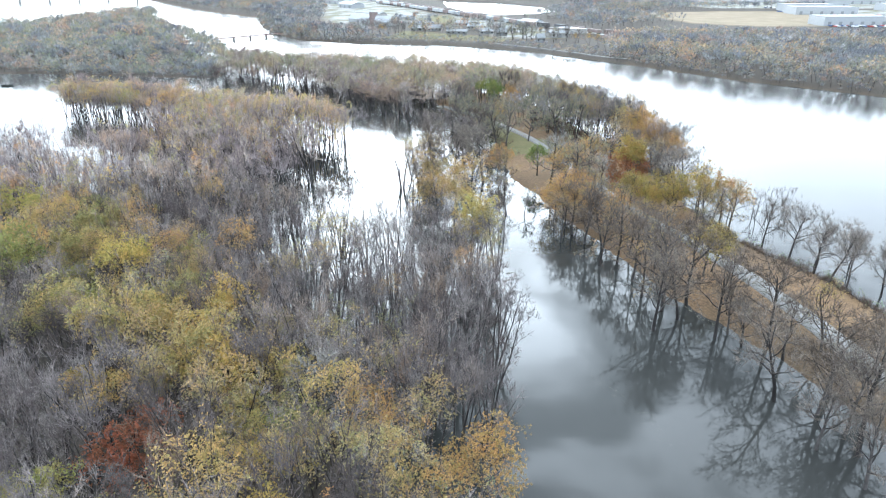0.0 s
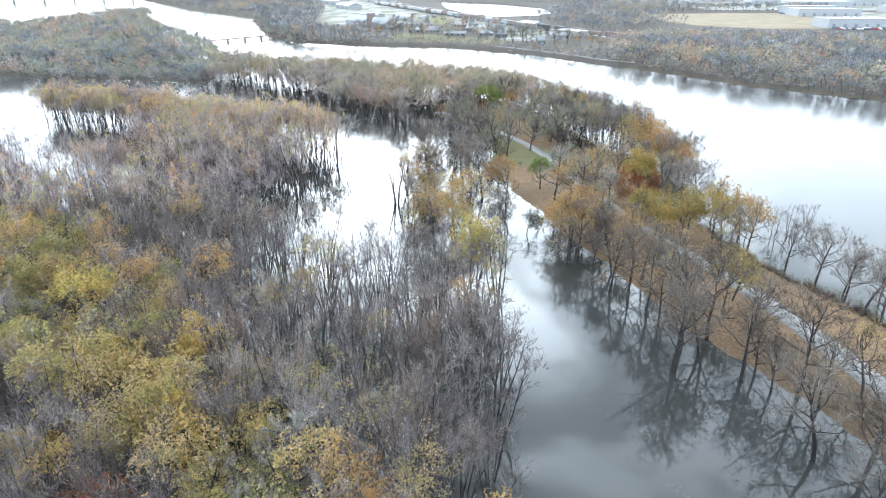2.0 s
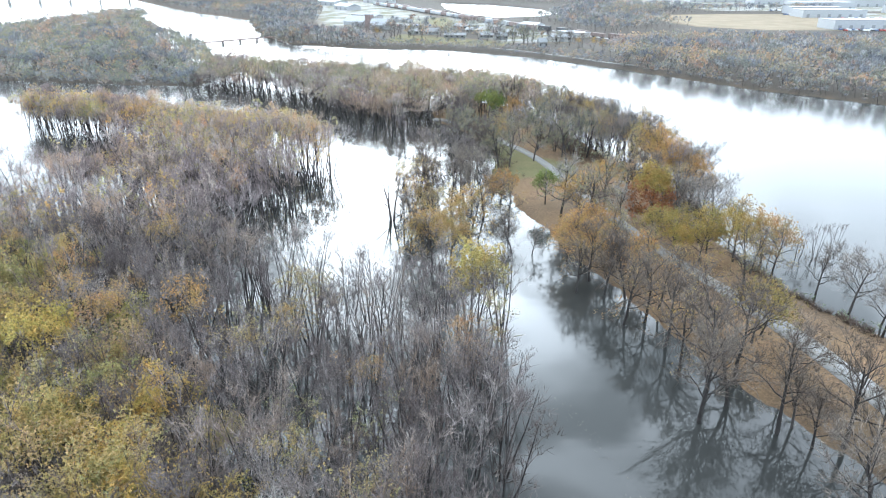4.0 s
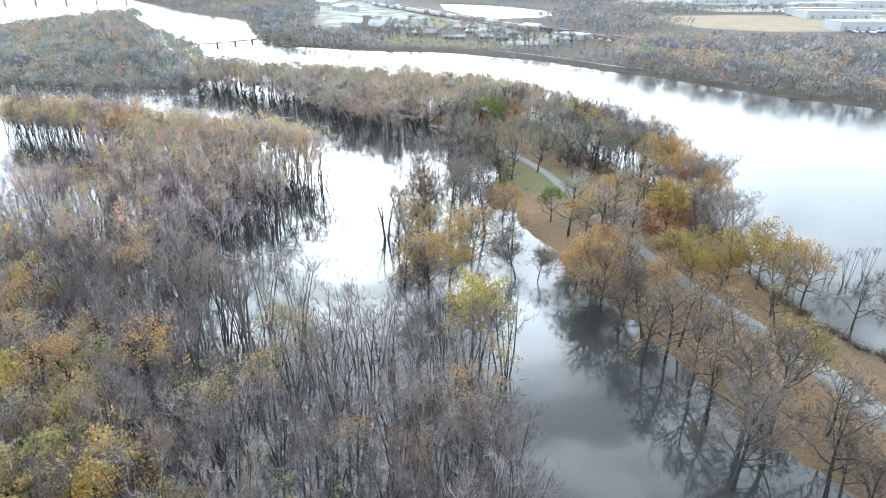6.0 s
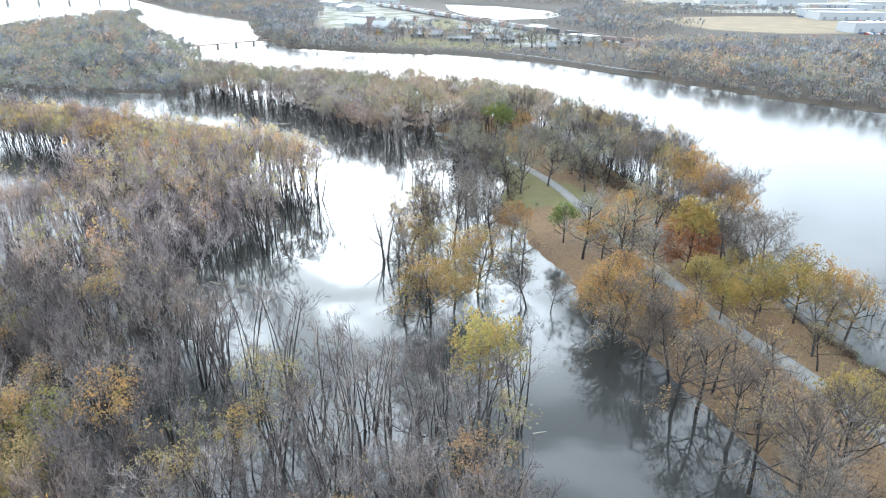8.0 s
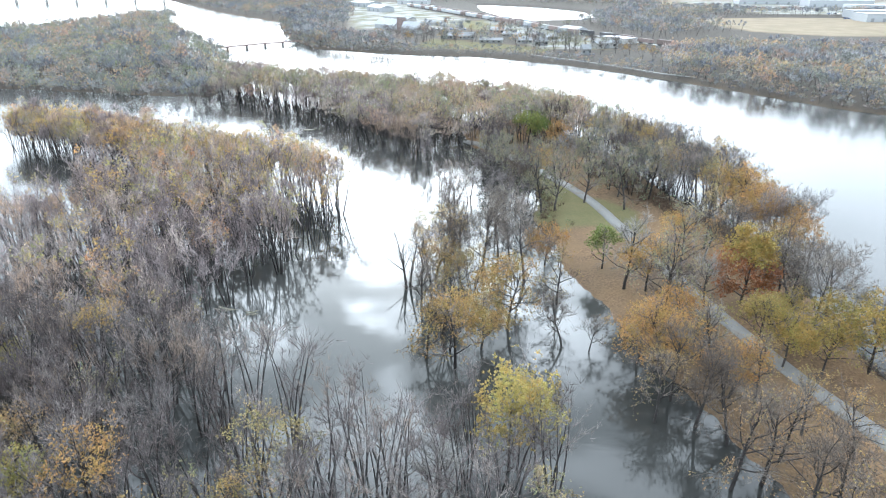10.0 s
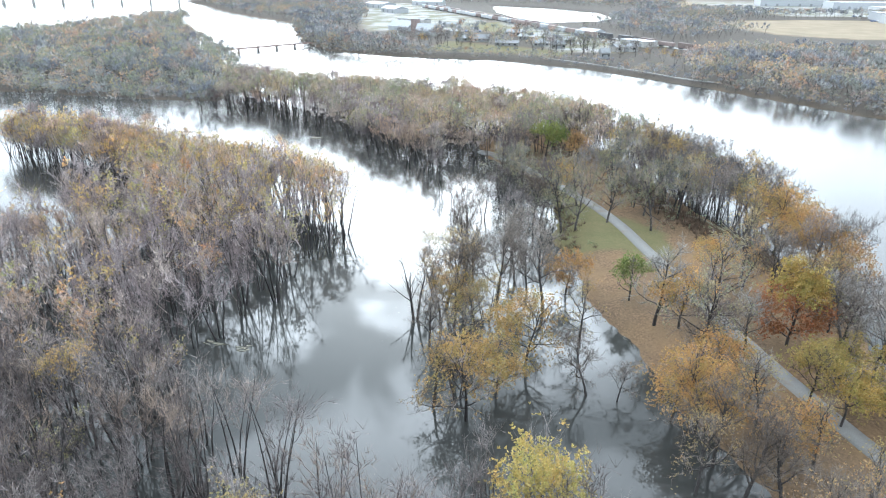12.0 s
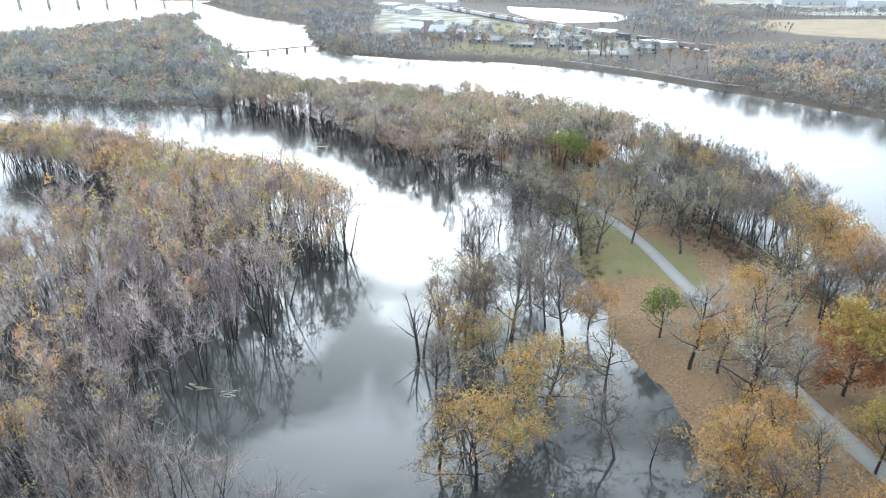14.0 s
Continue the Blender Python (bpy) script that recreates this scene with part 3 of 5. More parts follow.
def grow_flood(seed, h, stems, lean, limbs, branches, twig_count, twig_len, twig_r, sides=6, low=0.30, seg=5, reach=0.36, thick=0.0115):
    """A slim floodplain tree: several leaning stems from one foot, upswept limbs, a crown high up."""
    w = Wood(seed)
    anchors, ways = [], []
    turn = w.rng.uniform(0, 6.28)
    for s in range(stems):
        q = turn + s * 6.283 / stems + w.rng.uniform(-0.5, 0.5)
        k = radians(lean * w.rng.uniform(0.5, 1.2)) if stems > 1 else radians(4)
        d = np.array((math.sin(k) * math.cos(q), math.sin(k) * math.sin(q), math.cos(k)))
        length = h * w.rng.uniform(0.74, 0.92)
        r = thick * h / stems ** 0.4 * w.rng.uniform(0.85, 1.25)
        stem = w.limb((0.25 * math.cos(q) * (stems > 1), 0.25 * math.sin(q) * (stems > 1), -0.9), d, length + 0.9, r * 1.35, r * 0.2, seg, 0.07, 0.02, sides, "trunk")
        anchors.append(stem[-1]), ways.append(stem[-1] - stem[-2])
        for _ in range(limbs):
            u = w.rng.uniform(low, 0.95)
            p, dd = w.along(stem, u)
            ln = h * (reach - 0.62 * reach * u) * w.rng.uniform(0.7, 1.3)
            lb = w.limb(p, w.outward(dd, w.rng.uniform(25, 50)), ln, r * (0.8 - 0.6 * u), 0.018, 3 if sides > 4 else 2, 0.13, 0.12, 3)
            for j in range(branches):
                p2, d2 = w.along(lb, w.rng.uniform(0.25, 1.0))
                br = w.limb(p2, w.outward(d2, w.rng.uniform(20, 50)), ln * w.rng.uniform(0.3, 0.6), 0.022, 0.01, 2 if sides > 4 else 1, 0.15, 0.12, 3)
                for q2 in (0.3, 0.6, 0.95):
                    p3, d3 = w.along(br, q2)
                    anchors.append(p3), ways.append(d3)
            for q2 in (0.5, 0.75, 0.99):
                p3, d3 = w.along(lb, q2)
                anchors.append(p3), ways.append(d3)
    w.twigs(anchors, ways, twig_count, twig_len, twig_r, 0.5, 0.75)
    return w


def grow_oak(seed, h, reach, limbs, branches, twig_count, twig_len, twig_r, bole=0.38):
    """An open-grown tree: one bole, wide crooked limbs, a broad crown."""
    w = Wood(seed)
    r = 0.0165 * h
    stem = w.limb((0, 0, -0.6), (0.02, 0.03, 1), h * 0.82 + 0.6, r * 1.3, r * 0.3, 6, 0.08, 0.05, 7, "trunk")
    anchors, ways = [stem[-1]], [stem[-1] - stem[-2]]
    for i in range(limbs):
        u = bole + (0.97 - bole) * (i + w.rng.uniform(0, 0.9)) / limbs
        p, dd = w.along(stem, u)
        q = i * 2.4 + w.rng.uniform(-0.4, 0.4)
        rise = radians(18 + 50 * (u - bole) / (1 - bole) + w.rng.uniform(-8, 12))
        d = np.array((math.cos(rise) * math.cos(q), math.cos(rise) * math.sin(q), math.sin(rise)))
        ln = reach * (1.0 - 0.45 * (u - bole) / (1 - bole)) * w.rng.uniform(0.8, 1.15)
        lb = w.limb(p, d, ln, r * (0.72 - 0.45 * u), 0.03, 5, 0.17, 0.05, 5, "limb")
        for j in range(branches):
            p2, d2 = w.along(lb, w.rng.uniform(0.25, 1.0))
            b1 = w.limb(p2, w.outward(d2, w.rng.uniform(30, 60)), ln * w.rng.uniform(0.3, 0.55), 0.04, 0.014, 3, 0.2, 0.08, 3)
            for q2 in (0.3, 0.5, 0.75, 1.0):
                p3, d3 = w.along(b1, q2 * 0.98)
                anchors.append(p3), ways.append(d3)
        anchors.append(lb[-1]), ways.append(lb[-1] - lb[-2])
    w.twigs(anchors, ways, twig_count, twig_len, twig_r, 0.2, 1.1)
    return w


def dome_tree(seed, h, wide, heads, stems, twigs, twig_len, twig_wide, leaf_count=0, leaf_size=0.2, low=0.66, sides=3, seg=2, rise=0.95):
    """A wood tree: forking stems under a crown of rounded heads of fine twigs, with or without leaves."""
    w = Wood(seed)
    mid, rad = w.lobes((0, 0, h * low), (wide, wide, h * 0.3), heads, wide * 0.46)
    for k in range(stems):
        m = mid[k % heads]
        d = np.array((m[0] * 0.75, m[1] * 0.75, m[2]))
        w.limb((0.15 * math.cos(k * 2.4), 0.15 * math.sin(k * 2.4), -0.8), d, np.linalg.norm(d) + 0.8, 0.0115 * h / stems ** 0.35, 0.05, seg, 0.05, 0.03, sides, "trunk")
    for m, r in zip(mid, rad):
        start = np.array((m[0] * 0.3, m[1] * 0.3, m[2] * w.rng.uniform(0.5, 0.7)))
        w.limb(start, m - start, np.linalg.norm(m - start) + r * 0.5, 0.06, 0.03, 1, 0.05, 0.05, 3)
    w.chips(mid, rad, twigs, twig_len, twig_wide, rise=rise)
    return low_tree(w, 0, 0, extra=w.lobe_leaves(mid, rad, leaf_count, leaf_size) if leaf_count else None)


def low_tree(w, leaf_count, leaf_size, keep=None, spread=0.5, extra=None):
    """A tree as bare arrays, for a joined wood."""
    vs, fs, ms, n = [], [], [], 0
    for slot, v, f in [(0, v, f) for _, v, f in w.solid] + [(1, *joined(w.tv, w.tf))] + ([(2, *w.leaf_mesh(leaf_count, leaf_size, keep, spread))] if leaf_count else []) + ([(2, *extra)] if extra else []):
        vs.append(v), fs.append(f + n), ms.append(np.full(len(f), slot))
        n += len(v)
    return np.concatenate(vs), np.concatenate(fs), np.concatenate(ms)


def joined(vs, fs):
    return np.concatenate(vs), np.concatenate(fs)


def tree_thing(kind, w, label, leaf_specs=(), category="tree", twig_mat=None):
    """A tree as an empty with its trunks, limbs, crown of fine branches and, where it has them, leaves."""
    root = new(kind)
    root.empty_display_size = 0.5
    for name, v, f in w.solid:
        new(name, tri_mesh(kind + "_" + name, v, f, [M_TRUNK])).parent = root
    crown = new("crown", tri_mesh(kind + "_crown", *joined(w.tv, w.tf), [twig_mat or M_TWIG]))
    crown.parent = root
    tagged(crown, kind="stuff")
    for name, count, size, mat, keep, spread in leaf_specs:
        leaf = new(name, tri_mesh(kind + "_" + name, *w.leaf_mesh(count, size, keep, spread), [mat]))
        leaf.parent = root
        tagged(leaf, kind="stuff")
    return tagged(root, label, category)


used_pattern = set()


def plant(pattern, x, y, scale=1.0, turn=0.0, z=None, group="", label="", tall=1.0):
    """Sets a tree with its foot on the ground, or on the river bed below the water."""
    if z is None:
        z = max(height_at(x, y), -0.8)
    m = Matrix.Translation((x, y, z)) @ Matrix.Rotation(turn, 4, "Z") @ Matrix.Diagonal((scale, scale, scale * tall, 1))
    if pattern.name in used_pattern:
        k = pattern.scale
        ob = copy_thing(pattern, m @ Matrix.Diagonal((1 / k[0], 1 / k[1], 1 / k[2], 1)))
    else:
        used_pattern.add(pattern.name)
        pattern.matrix_basis = m
        ob = pattern
    return tagged(ob, label, group=group)



top_of = lambda a: (lambda p: p[:, 2] > a)

# patterns: the slim flooded trees
FLOOD_BARE = [tree_thing("bare_flooded_tree", grow_flood(20 + i, (13.5, 14.5, 12.5, 15, 13)[i], (3, 4, 3, 5, 2)[i], (11, 13, 9, 14, 7)[i],
              (5, 4, 5, 3, 7)[i], (2, 2, 2, 2, 3)[i], 260, 1.35, 0.0155, low=0.42, reach=0.34).sprout((900, 820, 900, 300, 340)[i], 1.15, 0.042), "leafless grey-brown tree standing in flood water") for i in range(5)]
FLOOD_GOLD = [tree_thing("gold_flooded_tree", grow_flood(40 + i, (13, 14.5, 12)[i], (3, 4, 2)[i], 13, (4, 4, 7)[i], 3, 420, 1.3, 0.015, low=0.4).heads((0, 0, 9.3), (3.2, 3.2, 3.4), 8, 1.45, keep_own=500),
              "half-bare tree with thin gold leaves in flood water", [("foliage", 4600, 0.072, M_GOLD, top_of(6.0), 0.3)]) for i in range(3)]
FLOOD_PALE = [tree_thing("pale_leafed_tree", grow_flood(50 + i, 12.5, (3, 2)[i], 14, 5, 4, 620, 1.3, 0.0145),
              "thin-crowned tree with sparse pale yellow leaves", [("foliage", 2400, 0.07, M_PALE, top_of(6.0), 0.24)]) for i in range(2)]
OLIVE = [tree_thing("olive_leafed_tree", grow_flood(60 + i, (12.5, 13.5, 11.5)[i], (3, 4, 2)[i], 20, 6, 4, 420, 1.3, 0.016, reach=0.42).heads((0, 0, 8.0), (4.4, 4.4, 4.2), 11, 1.75, keep_own=200),
         "yellow-green leafed tree in a crowded wood", [("foliage", 9500, 0.095, M_OLIVE, top_of(4.0), 0.3)]) for i in range(3)]
RUST = tree_thing("rust_leafed_tree", grow_oak(71, 9.5, 5.2, 9, 6, 420, 0.9, 0.015, 0.3).heads((0, 0, 5.6), (5, 5, 3.4), 11, 1.8, keep_own=200), "broad tree with dull rust-red leaves", [("foliage", 6500, 0.12, M_RUST, None, 0.36)])
# patterns: open-grown oaks of the park and the bank
OAK_BARE = [tree_thing("bare_oak", grow_oak(80 + i, 13, (6.2, 5.4, 6.6, 5.2)[i], (10, 9, 11, 10)[i], 7, 560, 1.35, 0.022, (0.37, 0.43, 0.34, 0.32)[i]).sprout(1600, 0.95, 0.042),
            "leafless grey oak with crooked spreading limbs", twig_mat=M_OAKTWIG) for i in range(4)]
OAK_SPARSE = [tree_thing("thinning_oak", grow_oak(90 + i, 12, 5.8, 10, 6, 560, 1.25, 0.02, 0.36), "oak with a thin scatter of tan leaves",
              [("foliage", 2300, 0.066, M_GOLD, None, 0.28)], twig_mat=M_OAKTWIG) for i in range(2)]
OAK_ORANGE = [tree_thing("orange_oak", grow_oak(100 + i, 10.5, 5.4, 11, 7, 480, 1.0, 0.015, 0.32).heads((0, 0, 6.4), (5.4, 5.4, 4.2), 12, 1.9, keep_own=600), "broad oak in orange-brown leaf",
              [("foliage", 11500, 0.085, M_ORANGE, None, 0.34)]) for i in range(2)]
M_TAN = leaves("tan_gold_leaves", [(0, (0.368, 0.247, 0.1)), (1, (0.411, 0.291, 0.117))], vary=0.65)
OAK_GOLD = [tree_thing("gold_oak", grow_oak(105 + i, 11.5, 5.6, 12, 7, 620, 1.0, 0.015, 0.3).heads((0, 0, 7.2), (5.4, 5.4, 4.6), 12, 1.8, keep_own=700), "broad tree in tan-gold leaf",
            [("foliage", 10000, 0.085, M_TAN, top_of(3.5), 0.32)]) for i in range(2)]
OAK_YELLOW = [tree_thing("yellow_oak", grow_oak(110 + i, 9, 5.2, 11, 7, 420, 0.9, 0.015, 0.34).heads((0, 0, 5.6), (5.2, 5.2, 3.6), 12, 1.8, keep_own=600), "spreading oak in bright yellow leaf",
              [("foliage", 9000, 0.095, M_YELLOW, top_of(3.0), 0.34)]) for i in range(2)]
maple_wood = grow_oak(121, 11.5, 5.4, 16, 8, 800, 1.0, 0.015, 0.16)
ball = maple_wood.rng.normal(size=(700, 3))
ball /= np.linalg.norm(ball, axis=1)[:, None]
ball *= (maple_wood.rng.uniform(0.72, 1.0, 700) * (0.92 + 0.1 * np.sin(ball[:, 0] * 6) * np.cos(ball[:, 1] * 5)))[:, None]
maple_wood.tips.append(ball * (5.4, 5.4, 5.0) + (0, 0, 6.2)), maple_wood.ways.append(ball * 0.6)
MAPLE = tree_thing("red_and_yellow_maple", maple_wood, "round maple, yellow above and deep red below",
                   [("foliage", 11000, 0.13, M_YELLOW, top_of(8.2), 0.4), ("lower_foliage", 11000, 0.11, M_RED, lambda p: p[:, 2] <= 8.6, 0.4)])
WILLOW = tree_thing("willow", grow_flood(131, 12.5, 3, 15, 7, 5, 420, 1.3, 0.014, low=0.22).heads((0, 0, 6.6), (3.4, 3.4, 5.6), 15, 1.35, keep_own=400), "pale yellow-green willow standing in flood water",
                    [("foliage", 9000, 0.095, M_WILLOW, top_of(2.0), 0.3)])
GREEN = tree_thing("green_park_tree", grow_oak(141, 8.5, 3.0, 11, 6, 320, 0.8, 0.015, 0.28).heads((0, 0, 4.8), (3.1, 3.1, 3.6), 10, 1.2, keep_own=200), "small tree still in green leaf on the lawn", [("foliage", 4500, 0.11, M_GREEN, None, 0.26)])
GREYGREEN = [tree_thing("grey_green_tree", grow_oak(150 + i, 12.5, 5.6, 12, 6, 620, 1.2, 0.02, 0.28), "grey-green thinly leafed park tree",
             [("foliage", 3200, 0.08, M_GREYLEAF, None, 0.28)], twig_mat=M_GREYTWIG) for i in range(2)]
PALE_BARE = tree_thing("pale_bare_tree", grow_oak(171, 12, 5.0, 12, 8, 1500, 1.2, 0.019, 0.26), "round-headed bare tree with pale whitish twigs", twig_mat=M_PALETWIG)
SNAG = tree_thing("dead_snag", grow_flood(161, 12.5, 3, 17, 4, 3, 120, 0.9, 0.02, low=0.4, thick=0.023), "blackened dead tree with bare forks in the water")

BROAD_GREY = [tree_thing("broad_bare_tree", grow_flood(180 + i, 13.5, (3, 4)[i], 14, 6, 3, 420, 1.3, 0.022, low=0.3, reach=0.44).sprout(2000, 1.15, 0.05),
              "broad leafless grey tree in a close riverside wood", twig_mat=(M_GREYTWIG, M_TWIG)[i]) for i in range(2)]
BROAD_TAN = [tree_thing("broad_tan_tree", grow_flood(184 + i, 13, (3, 4)[i], 14, 6, 3, 320, 1.3, 0.022, low=0.3, reach=0.44).sprout(900, 1.15, 0.05).heads((0, 0, 7.6), (4.8, 4.8, 4.8), 13, 1.75, keep_own=200),
             "broad tree with thin tan leaves in a riverside wood", [("foliage", 3800, 0.1, (M_TAN, M_GOLD)[i], None, 0.3)]) for i in range(2)]
BROAD_OLIVE = [tree_thing("broad_olive_tree", grow_flood(188 + i, 12.5, 3, 14, 6, 3, 320, 1.3, 0.022, low=0.3, reach=0.44).sprout(1000, 1.15, 0.05).heads((0, 0, 7.4), (4.8, 4.8, 4.6), 13, 1.75, keep_own=200),
               "broad dull grey-green tree in a riverside wood", [("foliage", 1900, 0.1, M_GREYLEAF, None, 0.3)], twig_mat=M_GREYTWIG) for i in range(2)]

# patterns for the joined woods
MID_BARE = [low_tree(grow_flood(200 + i, (13.5, 14.5, 12.5, 14)[i], (3, 4, 3, 5)[i], (9, 11, 8, 12)[i], 4, 2, 70, 1.4, 0.026, 4, 0.38, 3, 0.32, 0.0125).sprout(420, 1.5, 0.055, 0.8), 0, 0) for i in range(4)]
MID_LEAFY = [low_tree(grow_flood(210 + i, (13, 14, 12)[i], (3, 3, 2)[i], 12, 4, 2, 80, 1.4, 0.026, 4, 0.38, 3, 0.36, 0.0125).sprout(240, 1.4, 0.055, 0.7), 620, 0.11, top_of(5.5), 0.3) for i in range(3)]
FULL_BARE = [dome_tree(240 + i, 13.5, (3.8, 4.4, 3.6)[i], (7, 8, 6)[i], (2, 3, 2)[i], 600, 1.2, 0.085, 0, 0, 0.6, 4, 2) for i in range(3)]
EDGE_LOW = [dome_tree(280 + i, 12.5, (3.4, 4.0, 3.6)[i], (8, 9, 8)[i], (3, 3, 2)[i], (620, 330, 360)[i], 1.2, 0.085, (0, 400, 320)[i], 0.135, 0.5, 4, 2) for i in range(3)]
FULL_LEAFY = [dome_tree(250 + i, 13, (3.8, 4.4, 3.6)[i], (7, 8, 6)[i], (2, 3, 2)[i], 300, 1.2, 0.075, 640, 0.125, 0.58, 4, 2) for i in range(3)]
WEST_BARE = [dome_tree(260 + i, 13.5, (4.8, 4.3, 5.2)[i], 7, 1, 200, 1.6, 0.25, 0, 0, 0.5) for i in range(3)]
WEST_LEAFY = [dome_tree(270 + i, 12.5, (4.8, 4.3, 5.2)[i], 7, 1, 92, 1.6, 0.23, 160, 0.27, 0.5) for i in range(3)]
FAR_BARE = [dome_tree(220 + i, 13.5, (5.4, 4.9, 5.8, 5.2)[i], 6, 1, 84, 1.8, 0.46, 0, 0, 0.48) for i in range(4)]
FAR_LEAFY = [dome_tree(230 + i, 12.5, (5.4, 4.9, 5.8, 5.2)[i], 6, 1, 40, 1.8, 0.44, 68, 0.46, 0.48) for i in range(4)]


def scatter(poly, gap, seed, jitter=0.42):
    """Trees at about an even distance inside an outline."""
    rng = np.random.default_rng(seed)
    xs, ys = [p[0] for p in poly], [p[1] for p in poly]
    gx, gy = np.meshgrid(np.arange(min(xs), max(xs) + gap, gap), np.arange(min(ys), max(ys) + gap, gap))
    gx[1::2] += gap / 2
    px = (gx + rng.uniform(-jitter, jitter, gx.shape) * gap).ravel()
    py = (gy + rng.uniform(-jitter, jitter, gx.shape) * gap).ravel()
    k = inside(px, py, poly)
    return px[k], py[k], rng


def patchy(x, y, size, seed):
    """A slow random field, 0 to 1, for the groups in which trees of a kind stand."""
    return 0.5 + 0.5 * noise.noise(Vector((x / size + seed * 7.1, y / size - seed * 3.3, seed * 1.7)))


def wood(name, label, spots, patterns, mats):
    """One joined wood: spots are (x, y, z, scale, turn, tone, pattern)."""
    vs, fs, ms, ts, n = [], [], [], [], 0
    for x, y, z, k, turn, tone, p in spots:
        v, f, m = patterns[p]
        c, s = math.cos(turn) * k, math.sin(turn) * k
        q = np.empty_like(v)
        q[:, 0], q[:, 1], q[:, 2] = v[:, 0] * c - v[:, 1] * s + x, v[:, 0] * s + v[:, 1] * c + y, v[:, 2] * k + z
        vs.append(q), fs.append(f + n), ms.append(m), ts.append(np.full(len(v), tone))
        n += len(v)
    ob = new(name, tri_mesh(name, np.concatenate(vs), np.concatenate(fs), mats, np.concatenate(ms), np.concatenate(ts)))
    return tagged(ob, label, "woods", kind="stuff")


# outlines of the woods
NEAR_WOOD = [(3.5, 28), (4, 45), (4.5, 62), (8.5, 78), (9.5, 92), (8, 102), (1, 108), (-22, 108), (-36, 118), (-39.5, 127), (-41, 137), (-40, 147), (-36.5, 158), (-33.5, 170), (-33, 181), (-35, 190),
             (-60, 200), (-70, 199), (-82, 200), (-84, 188), (-88, 172), (-116, 166), (-128, 160), (-150, 158), (-165, 140), (-150, 128), (-110, 100), (-60, 28)]
ISLE = [(-33, 190), (-50, 203), (-69, 214), (-90, 222), (-130, 239), (-152, 241), (-154, 229), (-128, 222), (-110, 213), (-94, 204), (-70, 197), (-60, 198)]
LEAFY = [(-110, 119), (-80, 125), (-62, 113), (-52, 98), (-36, 90), (-28, 75), (-17, 60), (-5, 52), (6, 50), (6, 24), (-30, 24), (-35, 50), (-49, 67), (-70, 70), (-120, 90)]  # where leaves still hang
NORTH_WOOD = [(-122, 302), (-109, 301), (-90, 293), (-72, 281), (-56, 267), (-45, 252), (-33, 242), (-24, 236), (-14, 238), (2, 238), (14, 244), (26, 240), (40, 244), (34, 270), (18, 298), (-16, 322), (-68, 338), (-100, 342), (-132, 372)]
WEST_WOOD = [(-470, 322), (-235, 319), (-195, 312), (-163, 306), (-122, 302), (-128, 345), (-132, 372), (-170, 440), (-203, 486), (-298, 632), (-353, 760), (-385, 750), (-372, 620), (-410, 520), (-470, 440)]
EAST_WOOD = [(30, 240), (29, 222), (36, 205), (42, 192), (49, 184), (55, 168), (60, 160), (62, 176), (59, 196), (55, 214), (48, 236), (42, 246)]
BANK = [(43, 50), (39, 65), (33, 77), (28, 89), (23, 105), (18, 120), (16, 132), (22, 133), (26.5, 121), (31, 108), (36, 96.5), (40.5, 84), (46, 75), (50, 62), (53, 50)]
EAST_PARK = [(47, 112), (53, 116), (54, 128), (54, 150), (52, 164), (45, 172), (40, 165), (44, 150), (43, 136), (43, 124)]


def ground_z(x, y, deepest=-0.8):
    return max(height_at(x, y), deepest)


